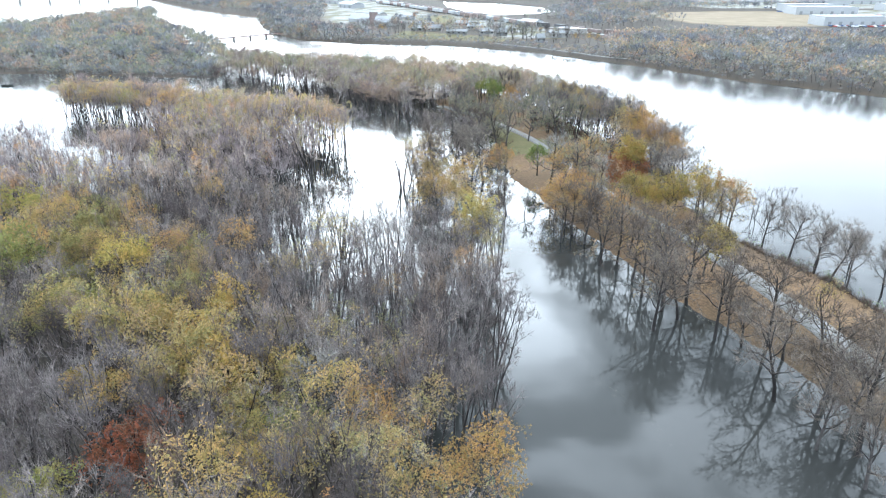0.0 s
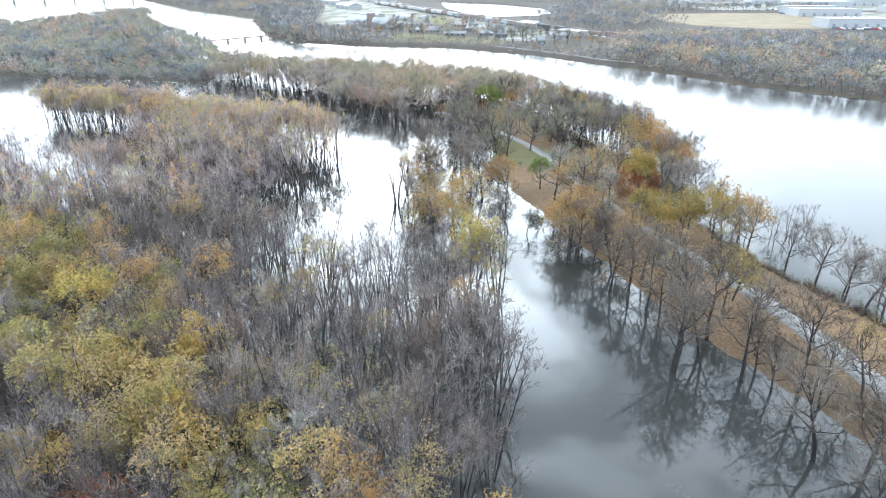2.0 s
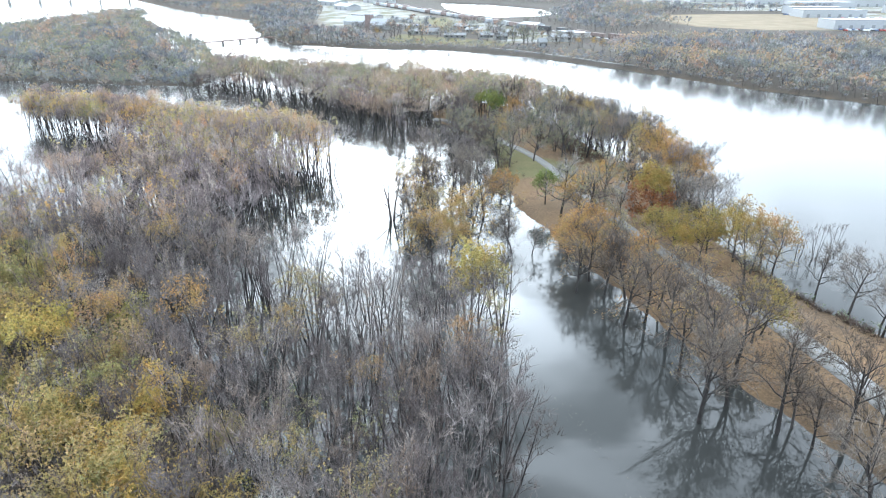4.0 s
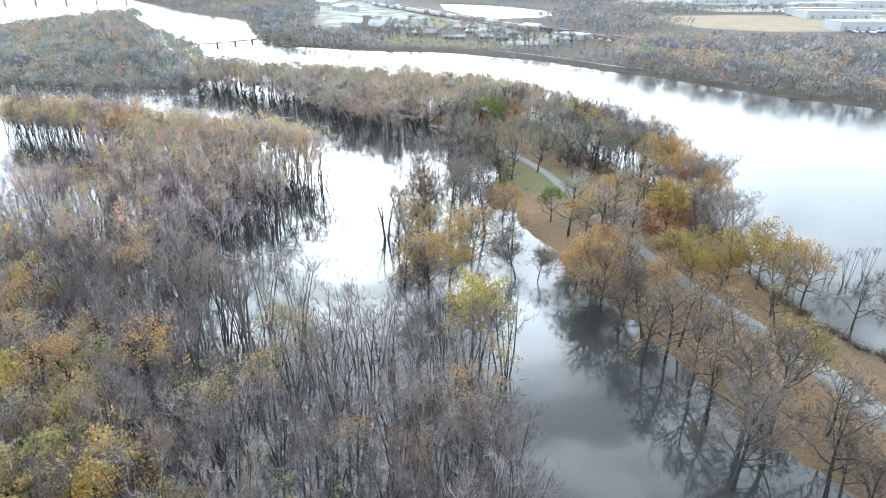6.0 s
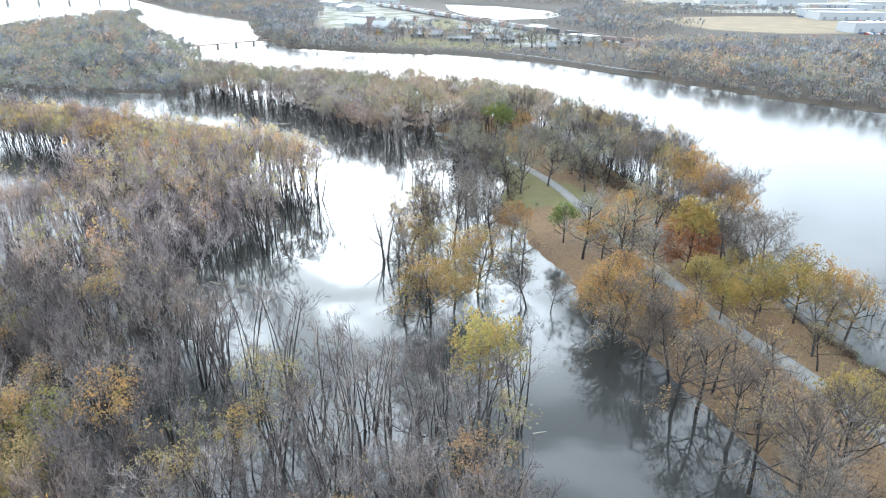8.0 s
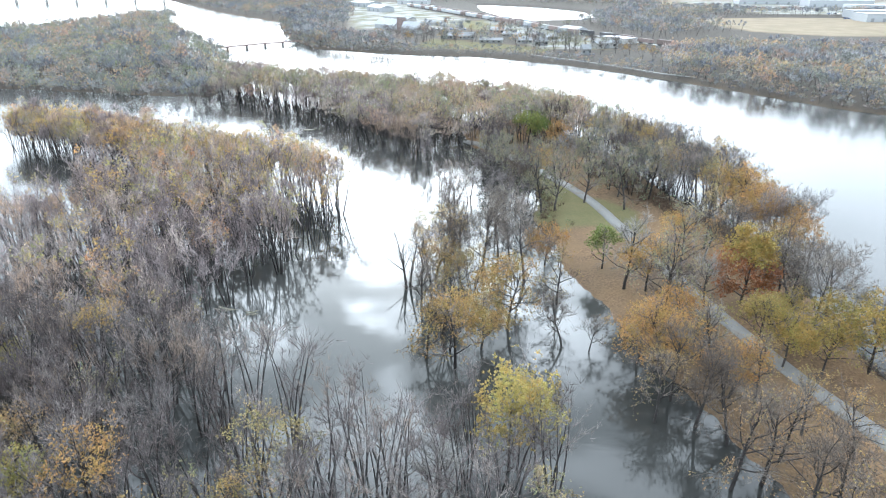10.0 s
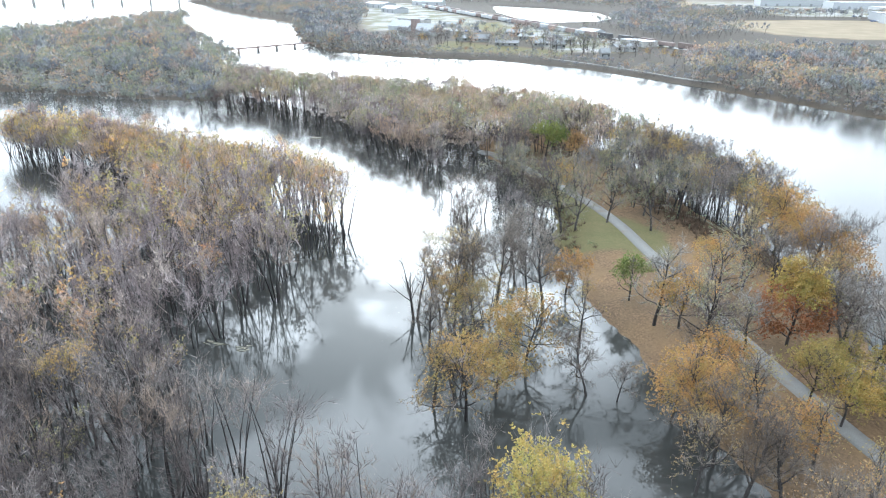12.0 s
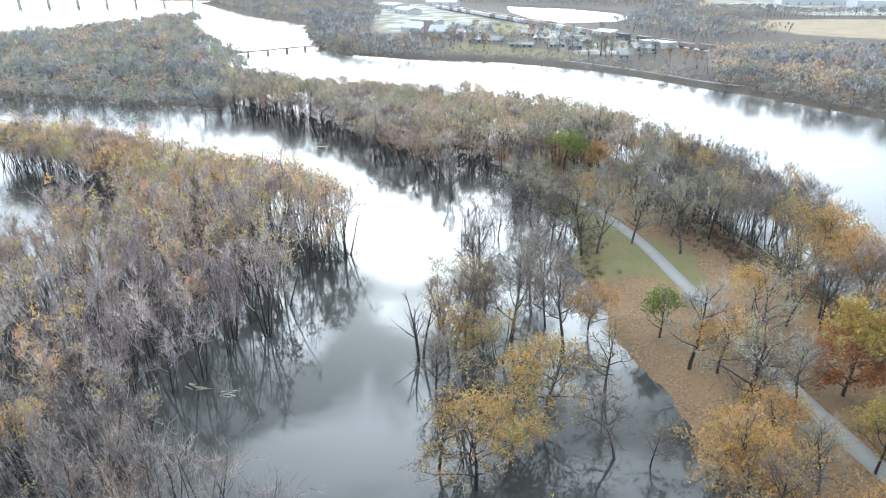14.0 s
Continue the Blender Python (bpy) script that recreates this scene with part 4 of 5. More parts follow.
# the flooded wood that the camera flies over; the broad crowns in it are set below
BIG_CROWNS = [(-51, 83, 5), (-42, 63.5, 5.5), (-32, 46, 4), (-38, 38, 3.5), (-16, 56, 3), (-29, 54, 2.5), (-22, 48, 2.5), (3, 46, 4), (-62, 98, 4), (-84, 108, 4), (-68, 82, 4), (-4, 97, 3), (2.8, 103.8, 3)]
far_spots = []
px, py, rng = scatter(NEAR_WOOD, 3.7, 11)
for x, y in zip(px, py):
    if x < -(0.78 * y + 18):
        continue
    if (x + 51) ** 2 + (y - 60) ** 2 < 30 or any((x - a) ** 2 + (y - b) ** 2 < c * c for a, b, c in BIG_CROWNS):
        continue
    if x < -86 and y > 146 and rng.random() < 0.6 * smooth(-86, -100, x):
        continue
    leafy = float(smooth(-5, 7, depth_in(np.array([x]), np.array([y]), LEAFY)[0])) * (0.35 + 0.65 * smooth(0.34, 0.6, patchy(x, y, 13, 1)))
    k, turn, r = rng.uniform(0.72, 1.15), rng.uniform(0, 6.28), rng.random()
    if y > 122 or x < -80:
        rim = float(depth_in(np.array([x]), np.array([y]), NEAR_WOOD)[0])
        if rng.random() < (0.45 if rim < 10 and y > 120 else 0.16):
            continue
        gold = r < 0.10 + 0.6 * leafy + 0.42 * smooth(140, 172, y) + 0.2 * (y > 182) + 0.25 * (x < -55 and 124 < y < 140)
        far_spots.append((x, y, ground_z(x, y), k * (1.0 + 0.2 * smooth(140, 175, y)), turn, rng.random(), 4 + rng.integers(0, 3) if gold else rng.integers(0, 4)))
    elif r < 0.36 * leafy and x < -16:
        plant(OLIVE[rng.integers(0, 3)], x, y, k * 0.9, turn, group="yellow-green trees of the near wood")
    elif r < 0.62 * leafy + 0.05:
        plant(FLOOD_GOLD[rng.integers(0, 3)], x, y, k, turn, group="gold trees of the near wood")
    elif r < 0.80 * leafy + 0.07:
        plant(FLOOD_PALE[rng.integers(0, 2)], x, y, k, turn, group="pale trees of the near wood")
    elif not (y > 84 and x > -38 and rng.random() < 0.24):
        plant(FLOOD_BARE[rng.integers(3, 5) if y > 84 and x > -38 else rng.integers(0, 5)], x, y, k, turn, group="bare trees of the near wood")
wood("flooded_wood", "dense leafless flooded wood with a few gold crowns", far_spots, MID_BARE + MID_LEAFY, [M_TRUNK_J, M_TWIG_J, M_GOLD_J])

isle_spots = []
px, py, rng = scatter(ISLE, 2.9, 12)
for x, y in zip(px, py):
    isle_spots.append((x, y, ground_z(x, y), rng.uniform(1.05, 1.34), rng.uniform(0, 6.28), rng.random(), rng.integers(3, 9) if rng.random() < 0.88 else rng.integers(0, 3)))
wood("island_wood", "row of gold-tipped trees on a drowned islet", isle_spots, FULL_BARE + FULL_LEAFY + EDGE_LOW, [M_TRUNK_J, M_TWIG_J, M_GOLD_J])

north_spots = []
px, py, rng = scatter(NORTH_WOOD, 4.3, 13)
for x, y in zip(px, py):
    front = float(depth_in(np.array([x]), np.array([y]), NORTH_WOOD)[0])
    if x < 4 and front < 5 and rng.random() < 0.45:
        continue
    north_spots.append((x, y, ground_z(x, y), rng.uniform(0.9, 1.35), rng.uniform(0, 6.28), rng.random(), 6 + rng.integers(0, 3) if front < 16 and rng.random() < 0.6 else 3 + rng.integers(0, 3) if patchy(x, y, 14, 3) + rng.normal(0, 0.12) > 0.34 else rng.integers(0, 3)))
wood("point_wood", "grey and dull orange trees along the wooded point", north_spots, FULL_BARE + FULL_LEAFY + EDGE_LOW, [M_TRUNK_J, M_TWIG_J, M_HAZEDWOODLEAF_J])

west_spots = []
px, py, rng = scatter(WEST_WOOD, 7.2, 14)
for x, y in zip(px, py):
    west_spots.append((x, y, ground_z(x, y), rng.uniform(0.75, 1.0) if y < 345 and x < -130 else rng.uniform(0.8, 1.4), rng.uniform(0, 6.28), rng.random(), 3 + rng.integers(0, 3) if rng.random() < 0.6 else rng.integers(0, 3)))
wood("west_wood", "broad grey-brown wood on the far island", west_spots, WEST_BARE + WEST_LEAFY, [M_TRUNK_J, M_HAZEDTWIG_J, M_HAZEDWESTLEAF_J])

FAR_WOODS = [([(205, 257), (180, 279), (137, 318), (114, 349), (98, 374), (88, 400), (90, 425), (105, 468), (150, 490), (190, 494), (250, 482), (330, 478), (400, 480), (400, 330), (330, 180)], 7.6),
             ([(-72, 481), (-127, 504), (-157, 552), (-174, 596), (-152, 592), (-112, 528), (-66, 500)], 6.0),
             ([(-176, 600), (-229, 740), (-362, 892), (-495, 1090), (-600, 1250), (-300, 1250), (-210, 1000), (-160, 780), (-135, 640)], 10.5),
             ([(118, 560), (215, 650), (195, 820), (330, 850), (300, 980), (180, 1000), (130, 840), (95, 770), (70, 720)], 10.5),
             ([(-150, 1160), (-30, 1150), (80, 1080), (180, 1020), (250, 1060), (300, 1400), (-250, 1500)], 14.0),
             ([(-60, 500), (40, 482), (70, 500), (20, 640), (-60, 700)], 19.0),
             ([(330, 860), (460, 870), (480, 900), (320, 900)], 9.0)]
bank_spots = []
for i, (poly, gap) in enumerate(FAR_WOODS):
    px, py, rng = scatter(poly, gap, 20 + i)
    for x, y in zip(px, py):
        if x > 0.72 * y + 60:
            continue
        front = i == 0 and y < 430 - (x - 100) * 0.9
        gold = patchy(x, y, 40, 5) > (0.36 if front else 0.62)
        bank_spots.append((x, y, ground_z(x, y, -0.5), rng.uniform(0.8, 1.15), rng.uniform(0, 6.28), rng.random(), 4 + rng.integers(0, 4) if gold else rng.integers(0, 4)))
for shore, reach in ((FARLAND[5:17], 7), (WESTLAND[1:4], 5)):
    line = curve_through(shore, 3.0)
    for x, y in line + np.random.default_rng(9).normal(0, 1.5, line.shape):
        for step in (1.5, reach * 0.7, reach * 1.4, reach * 2.2):
            bank_spots.append((x + step * 0.4, y + step, ground_z(x + step * 0.4, y + step, -0.3), rng.uniform(0.22, 0.5), rng.uniform(0, 6.28), rng.random(), rng.integers(0, 8)))
wood("far_bank_wood", "long grey and russet woods on the far river bank", bank_spots, FAR_BARE + FAR_LEAFY, [M_TRUNK_J, M_HAZEDTWIG_J, M_HAZEDBANKLEAF_J])

# the bank and the park, tree by tree: pattern, x, y, size
planted = []


def plant_all(group, pat, spots):
    for x, y, k in spots:
        plant(pat, x, y, k, tree_rng.uniform(0, 6.28), group=group)
        planted.append((x, y))


tree_rng = np.random.default_rng(5)
GROUP = "trees of the park and its banks"
plant_all(GROUP, OAK_BARE[0], [(33.2, 87, 1.3), (45.4, 76.6, 1.12), (48.3, 64.6, 1.05), (55.7, 68.2, 0.8), (63.5, 108, 0.9), (26.7, 136, 0.9)])
plant_all(GROUP, OAK_BARE[1], [(35.1, 84.3, 1.0), (38.9, 78.8, 1.03), (46, 54, 1.2), (60, 112, 0.78), (64.6, 96, 0.92), (28.5, 111, 0.9)])
plant_all(GROUP, OAK_BARE[2], [(46.5, 73.3, 0.78), (64.6, 101, 0.78), (43.9, 88.3, 0.7), (31, 98, 1.0), (52, 62, 0.9), (24, 119, 0.9), (30, 105, 0.95)])
plant_all(GROUP, OAK_BARE[3], [(30.4, 80.8, 1.1), (67.5, 95.6, 0.75), (66.5, 104.5, 0.7), (42, 76.5, 0.7), (73, 104.4, 0.6), (72, 93.0, 0.75), (41.3, 80, 0.7), (25.6, 114, 0.95), (36, 101, 0.8), (57, 55, 1.0), (42, 55, 0.85), (44, 49, 0.9)])
plant_all(GROUP, OAK_SPARSE[0], [(45.3, 99, 0.72), (48.8, 112.7, 0.62), (41, 108, 0.75), (37, 112, 0.7), (52, 74, 0.85), (40, 161, 0.8)])
plant_all(GROUP, OAK_SPARSE[1], [(34, 118, 0.8), (30, 124, 0.85), (53, 121, 0.7), (57, 121, 0.9), (33, 108, 0.8)])
plant_all(GROUP, OAK_ORANGE[0], [(23.3, 124.5, 1.0), (56.5, 125, 1.0), (36.2, 164.7, 0.75), (27, 131, 0.85), (19, 236, 0.85)])
plant_all(GROUP, OAK_ORANGE[1], [(20.9, 127, 0.95), (10.3, 159, 0.85), (26.5, 147.4, 0.95), (31, 119, 0.8), (57, 173, 1.1), (53.3, 182, 1.25)])
plant_all(GROUP, OAK_YELLOW[0], [(38.1, 129.7, 0.9), (52, 126.2, 1.2), (43.2, 97.1, 1.0)])
plant_all(GROUP, OAK_YELLOW[1], [(45.1, 124.7, 0.85), (40.3, 125.8, 0.9), (48, 129, 1.0)])
plant_all(GROUP, MAPLE, [(41, 144, 1.02)])
plant_all(GROUP, PALE_BARE, [(23, 148.3, 1.15), (-4, 97, 0.95), (34.5, 142, 0.8), (-16, 56, 1.0), (49, 149, 0.8), (56, 138, 0.75), (30, 128, 0.7)])
plant_all(GROUP, GREEN, [(20.5, 156.1, 1.0), (10, 238, 1.45), (13.5, 239.5, 1.2)])
plant_all(GROUP, GREYGREEN[0], [(11.3, 186, 1.05), (21.4, 191, 0.97), (30, 187, 1.05), (27, 139, 1.2), (24, 204, 0.9), (33, 202, 1.0), (7, 192, 0.9), (3, 205, 1.0), (-3, 219, 1.0)])
plant_all(GROUP, GREYGREEN[1], [(14.3, 186.5, 1.05), (26, 214, 0.95), (16, 202, 0.95), (37, 195, 1.0), (33, 152, 1.0), (30, 196, 0.9), (12, 206, 1.0), (27, 226, 1.0), (1, 212, 1.0)])
plant_all(GROUP, FLOOD_BARE[4], [(66, 130, 0.58), (73.3, 123.5, 0.5), (58.5, 127, 0.65)])
plant_all(GROUP, FLOOD_BARE[3], [(69, 129.8, 0.55), (73.6, 132, 0.5)])
GROUP = "trees in the flooded park edge"
plant_all(GROUP, OAK_BARE[1], [(11, 130.5, 0.74), (14.7, 129.6, 0.48), (6.2, 151.8, 1.15), (-9.9, 151, 1.1), (1.5, 162, 0.95)])
plant_all(GROUP, OAK_BARE[3], [(-1.6, 155, 1.12), (-5.8, 161, 0.95), (3.7, 158.7, 0.8), (-8, 170, 0.95), (-11, 140, 0.8)])
plant_all(GROUP, OAK_BARE[0], [(1, 173, 0.9), (5.5, 189.7, 1.05), (-8, 179, 0.85)])
plant_all(GROUP, FLOOD_BARE[0], [(-5.5, 194, 0.85), (-1.5, 201, 1.0), (-24.3, 231.5, 0.95), (0, 186, 0.9)])
plant_all(GROUP, FLOOD_BARE[2], [(-12, 187.7, 1.0), (-18, 220.5, 0.9), (-29.6, 238.5, 0.95), (4, 178, 1.0), (-8.9, 191, 0.95)])
plant_all(GROUP, FLOOD_BARE[1], [(-6, 128, 0.85), (-46, 254, 0.7), (-39, 246, 0.85)])
plant_all(GROUP, OAK_SPARSE[1], [(11.3, 143.5, 0.9), (-7, 133, 0.95), (-9, 126, 0.9)])
plant_all(GROUP, OAK_SPARSE[0], [(-10, 146, 1.0), (-7.5, 156, 0.95), (-12.5, 156, 0.8), (-4, 144, 0.8)])
plant_all(GROUP, OAK_GOLD[0], [(2.8, 136, 1.08), (-4.5, 124, 1.05)])
plant_all(GROUP, OAK_GOLD[1], [(-1, 129, 0.9), (-8, 147, 0.9)])
plant_all(GROUP, FLOOD_GOLD[0], [(-8, 160, 0.95), (-13, 163, 0.8)])
plant_all(GROUP, FLOOD_GOLD[1], [(-3, 148, 0.75)])
plant_all(GROUP, SNAG, [(-14.4, 147.8, 1.0)])
plant_all(GROUP, WILLOW, [(3.2, 104.5, 1.3)])
plant_all(GROUP, OAK_ORANGE[0], [(3.0, 46, 0.95)])
GROUP = "broad crowns of the near wood"
plant_all(GROUP, RUST, [(-32, 46, 1.0)])
plant_all(GROUP, OLIVE[0], [(-51, 83, 1.15), (-38, 38, 0.85), (-84, 108, 1.1)])
plant_all(GROUP, OLIVE[1], [(-42, 63.5, 1.2), (-62, 98, 1.1)])
plant_all(GROUP, OLIVE[2], [(-68, 82, 1.2), (-22, 48, 0.8)])
plant_all(GROUP, FLOOD_PALE[0], [(-29, 54, 1.0)])


GLADE = [(2, 242), (4, 216), (14, 212), (22, 218), (26, 240), (14, 246)]  # open bank at the path's end


def fill(poly, gap, seed, group, choose, clear=3.6, sizes=(0.75, 1.05)):
    """Fills an outline with more trees where none stands yet."""
    px, py, rng = scatter(poly, gap, seed)
    for x, y in zip(px, py):
        if min((x - a) ** 2 + (y - b) ** 2 for a, b in planted) < clear ** 2 or np.hypot(trail[:, 0] - x, trail[:, 1] - y).min() < 2.6:
            continue
        if inside(np.array([x]), np.array([y]), GLADE)[0]:
            continue
        pats = choose(x, y, rng)
        plant(pats[rng.integers(0, len(pats))], x, y, rng.uniform(*sizes), rng.uniform(0, 6.28), group=group)
        planted.append((x, y))


fill(BANK, 5.8, 31, "trees of the park and its banks",
     lambda x, y, r: OAK_ORANGE if y > 116 and r.random() < 0.4 else OAK_SPARSE if r.random() < 0.35 + 0.3 * (y > 96) else OAK_BARE, 3.6, (0.85, 1.15))
PARK_NORTH = [(3, 204), (12, 197), (24, 199), (38, 190), (43, 200), (34, 232), (12, 250), (-8, 246), (-4, 226)]
fill(PARK_NORTH, 5.6, 34, "trees of the wooded park end", lambda x, y, r: (BROAD_OLIVE, BROAD_GREY, BROAD_TAN, GREYGREEN)[r.integers(0, 4)], 3.6, (0.8, 1.05))
fill(EAST_PARK, 5.2, 32, "trees of the park and its banks",
     lambda x, y, r: (OAK_BARE, OAK_SPARSE, OAK_SPARSE, OAK_YELLOW if y < 135 else OAK_BARE)[r.integers(0, 4)])
fill(EAST_WOOD, 4.2, 33, "trees of the wooded river side",
     lambda x, y, r: (BROAD_GREY, BROAD_TAN, BROAD_TAN, BROAD_OLIVE, BROAD_TAN, OAK_GOLD if y < 200 else BROAD_TAN, OAK_ORANGE if y < 188 else BROAD_GREY)[r.integers(0, 7)], 3.4, (0.9, 1.12))

# ---- brush, logs and drift ----


def brush(name, label, line, width, count, seed, tall=1.2):
    """Low bare scrub along a bank."""
    rng = np.random.default_rng(seed)
    w = Wood(seed)
    pts = line[rng.integers(0, len(line), count)] + rng.normal(0, width, (count, 2))
    z = land_height(pts[:, 0], pts[:, 1])
    keep = z > -0.1
    base = np.column_stack([pts, z])[keep]
    base = np.repeat(base, 14, axis=0) + rng.normal(0, 0.25, (keep.sum() * 14, 3)) * (1, 1, 0.1)
    tip = base + rng.normal(0, 0.5, base.shape) * (1, 1, 0.4) + np.array((0, 0, tall)) * rng.uniform(0.4, 1.2, (len(base), 1))
    w.spikes(base, tip, 0.035)
    w.tips.append(tip), w.ways.append((tip - base) * 0.4)
    v, f, m = low_tree(w, len(base) // 2, 0.09, None, 0.2)
    tagged(new(name, tri_mesh(name, v, f, [M_TRUNK_J, M_BRUSH, M_HAZEDWOODLEAF_J], m, np.repeat(0.4, len(v)))), label, "scrub", kind="stuff")


M_BRUSH = bark("scrub_bark", [(0, (0.09, 0.062, 0.045)), (1, (0.14, 0.10, 0.07))], True)
east_shore = curve_through([(72, 78), (68.5, 88), (65.5, 97), (62, 106), (58, 114), (54.5, 127), (55, 140), (55.5, 158)], 0.6)
brush("bank_scrub", "low dark scrub along the river bank", east_shore, 0.8, 420, 51)
thicket = curve_through([(30, 222), (34, 206), (40, 192), (46, 182), (52, 168), (54, 150)], 0.6)
brush("thicket", "brown brambles between lawn and wood", thicket, 2.4, 520, 52, 1.5)
west_edge = curve_through([(13, 176), (12, 186), (12, 200), (6, 222)], 0.6)
brush("shore_scrub", "thin brown scrub at the flooded lawn edge", west_edge, 1.5, 140, 53, 0.9)


def fallen_log(x, y, turn, length, r, seed, z=None):
    root = new("fallen_log")
    w = Wood(seed)
    trunk_pts = w.limb((0, 0, r * 0.7), (1, 0, 0.03), length, r, r * 0.45, 5, 0.05, 0.0, 7, "trunk")
    for k in range(4):
        p, d = w.along(trunk_pts, w.rng.uniform(0.4, 0.95))
        w.limb(p, w.outward(d, 50), length * 0.22, r * 0.4, 0.02, 3, 0.15, 0.1, 4, "branch")
    for name, v, f in w.solid:
        new(name, tri_mesh("log_" + name, v, f, [M_DEADWOOD])).parent = root
    root.matrix_basis = pose(x, y, ground_z(x, y, -0.1) if z is None else z, 0, 0, turn)
    return tagged(root, "weathered fallen log with broken branches", "log")


for x, y, turn, length, r in ((43, 196, 150, 9, 0.25), (46, 191, 120, 8, 0.22), (41, 200, 170, 7, 0.2), (48, 187, 100, 7, 0.2), (-66, 262, 10, 6, 0.22), (9, 100, 20, 4, 0.12)):
    fallen_log(x, y, turn, length, r, int(x * 7 + y) % 97)


def drift_raft(x, y, turn):
    """A mat of floating sticks and a pale log."""
    root = new("drift_raft")
    rng = np.random.default_rng(int(abs(x) + y))
    for k in range(9):
        w = Wood(300 + k)
        q = rng.uniform(-0.5, 0.5)
        a = (rng.uniform(-2.5, 1.5), rng.uniform(-1, 1), 0.06)
        w.limb(a, (math.cos(q), math.sin(q), 0), rng.uniform(1.2, 3.2), rng.uniform(0.06, 0.16), 0.05, 3, 0.06, 0, 5, "stick")
        name, v, f = w.solid[0]
        new(name, tri_mesh("drift_stick", v, f, [M_DEADWOOD])).parent = root
    root.matrix_basis = pose(x, y, 0, 0, 0, turn) @ Matrix.Diagonal((0.7, 0.7, 0.7, 1))
    return tagged(root, "pale driftwood sticks floating on calm water", "driftwood")


drift_raft(-38.5, 136.5, 15)
drift_raft(-43.5, 137.5, -10)
drift_raft(-21, 109, 5)


def flecks(name, label, line, width, count, size, seed):
    """Floating leaves and foam, a thin line on the water."""
    rng = np.random.default_rng(seed)
    c = np.column_stack([line[rng.integers(0, len(line), count)] + rng.normal(0, width, (count, 2)), rng.uniform(0.012, 0.03, count)])
    q = rng.uniform(0, 6.28, count)
    s = size * rng.uniform(0.4, 1.4, count)
    v = np.stack([c + np.column_stack([s * np.cos(q + k), s * np.sin(q + k) * 0.6, 0 * q]) for k in (0, 1.3, 2.6, 4.2)] + [c - (0, 0, 0.03)], 1).reshape(-1, 3)
    f = (np.array([(0, 1, 2), (0, 2, 3), (0, 4, 1), (1, 4, 2), (2, 4, 3), (3, 4, 0)])[None] + (np.arange(count) * 5)[:, None, None]).reshape(-1, 3)
    tagged(new(name, tri_mesh(name, v, f, [M_DEADWOOD])), label, "debris", kind="stuff")


flecks("floating_leaves", "thin drifting line of leaves and foam", curve_through([(13, 86), (18, 74), (20.5, 66), (23, 62), (25, 56)], 0.4), 0.7, 130, 0.06, 61)
flecks("shore_wrack", "pale line of washed-up leaves at the shore", curve_through([(57, 40), (52.2, 57), (49.2, 66), (46, 74), (42.7, 79), (38.5, 86), (36, 96), (32, 110), (28, 122), (23, 132), (20, 141), (17, 150), (14, 160), (12, 170)], 0.4), 0.22, 1000, 0.08, 62)
flecks("pool_flecks", "small leaves afloat on the still pool", curve_through([(-30, 140), (-22, 150), (-20, 162)], 0.5), 5.0, 160, 0.05, 63)

# ---- bridges and boat ----


def footbridge(a, b, deck_z):
    root = new("footbridge")
    d = Vector(b) - Vector(a)
    length = d.length
    root.matrix_basis = pose(a[0], a[1], 0, 0, 0, math.degrees(math.atan2(d.y, d.x)))
    part("deck", box(bmesh.new(), 0, -1.6, deck_z - 0.6, length, 1.6, deck_z, 0.05), M_BRICK, root)
    for side in (-1.5, 1.5):
        bm = bmesh.new()
        for z in (0.45, 1.0):
            box(bm, 0, side - 0.05, deck_z + z, length, side + 0.05, deck_z + z + 0.1)
        n = int(length / 3)
        for k in range(n + 1):
            box(bm, k * length / n - 0.05, side - 0.06, deck_z, k * length / n + 0.05, side + 0.06, deck_z + 1.1)
        part("railing", bm, M_DARKSTEEL, root)
    n = 6
    for k in range(1, n):
        x = k * length / n
        part("pier", box(bmesh.new(), x - 0.45, -1.3, -2, x + 0.45, 1.3, deck_z - 0.9, 0.1), M_CONCRETE, root)
        part("pier_cap", box(bmesh.new(), x - 0.6, -1.7, deck_z - 0.9, x + 0.6, 1.7, deck_z - 0.5, 0.05), M_CONCRETE, root)
    return tagged(root, "long low trail bridge on concrete piers", "bridge")


footbridge((-204, 466), (-148, 534), 2.4)


def road_bridge(a, b, deck_z, spans):
    root = new("highway_bridge")
    d = Vector(b) - Vector(a)
    root.matrix_basis = pose(a[0], a[1], 0, 0, 0, math.degrees(math.atan2(d.y, d.x)))
    part("deck", box(bmesh.new(), 0, -6, deck_z - 2, d.length, 6, deck_z, 0.1), M_CONCRETE, root)
    for side in (-5.9, 5.9):
        part("parapet", box(bmesh.new(), 0, side - 0.15, deck_z, d.length, side + 0.15, deck_z + 1.0), M_CONCRETE, root)
    for k in range(1, spans):
        x = k * d.length / spans
        part("pier", box(bmesh.new(), x - 0.9, -4.5, -3, x + 0.9, 4.5, deck_z - 2, 0.3), M_CONCRETE, root)
    return tagged(root, "distant concrete highway bridge over the river", "bridge")


road_bridge((-1010, 1040), (-470, 1160), 15, 12)


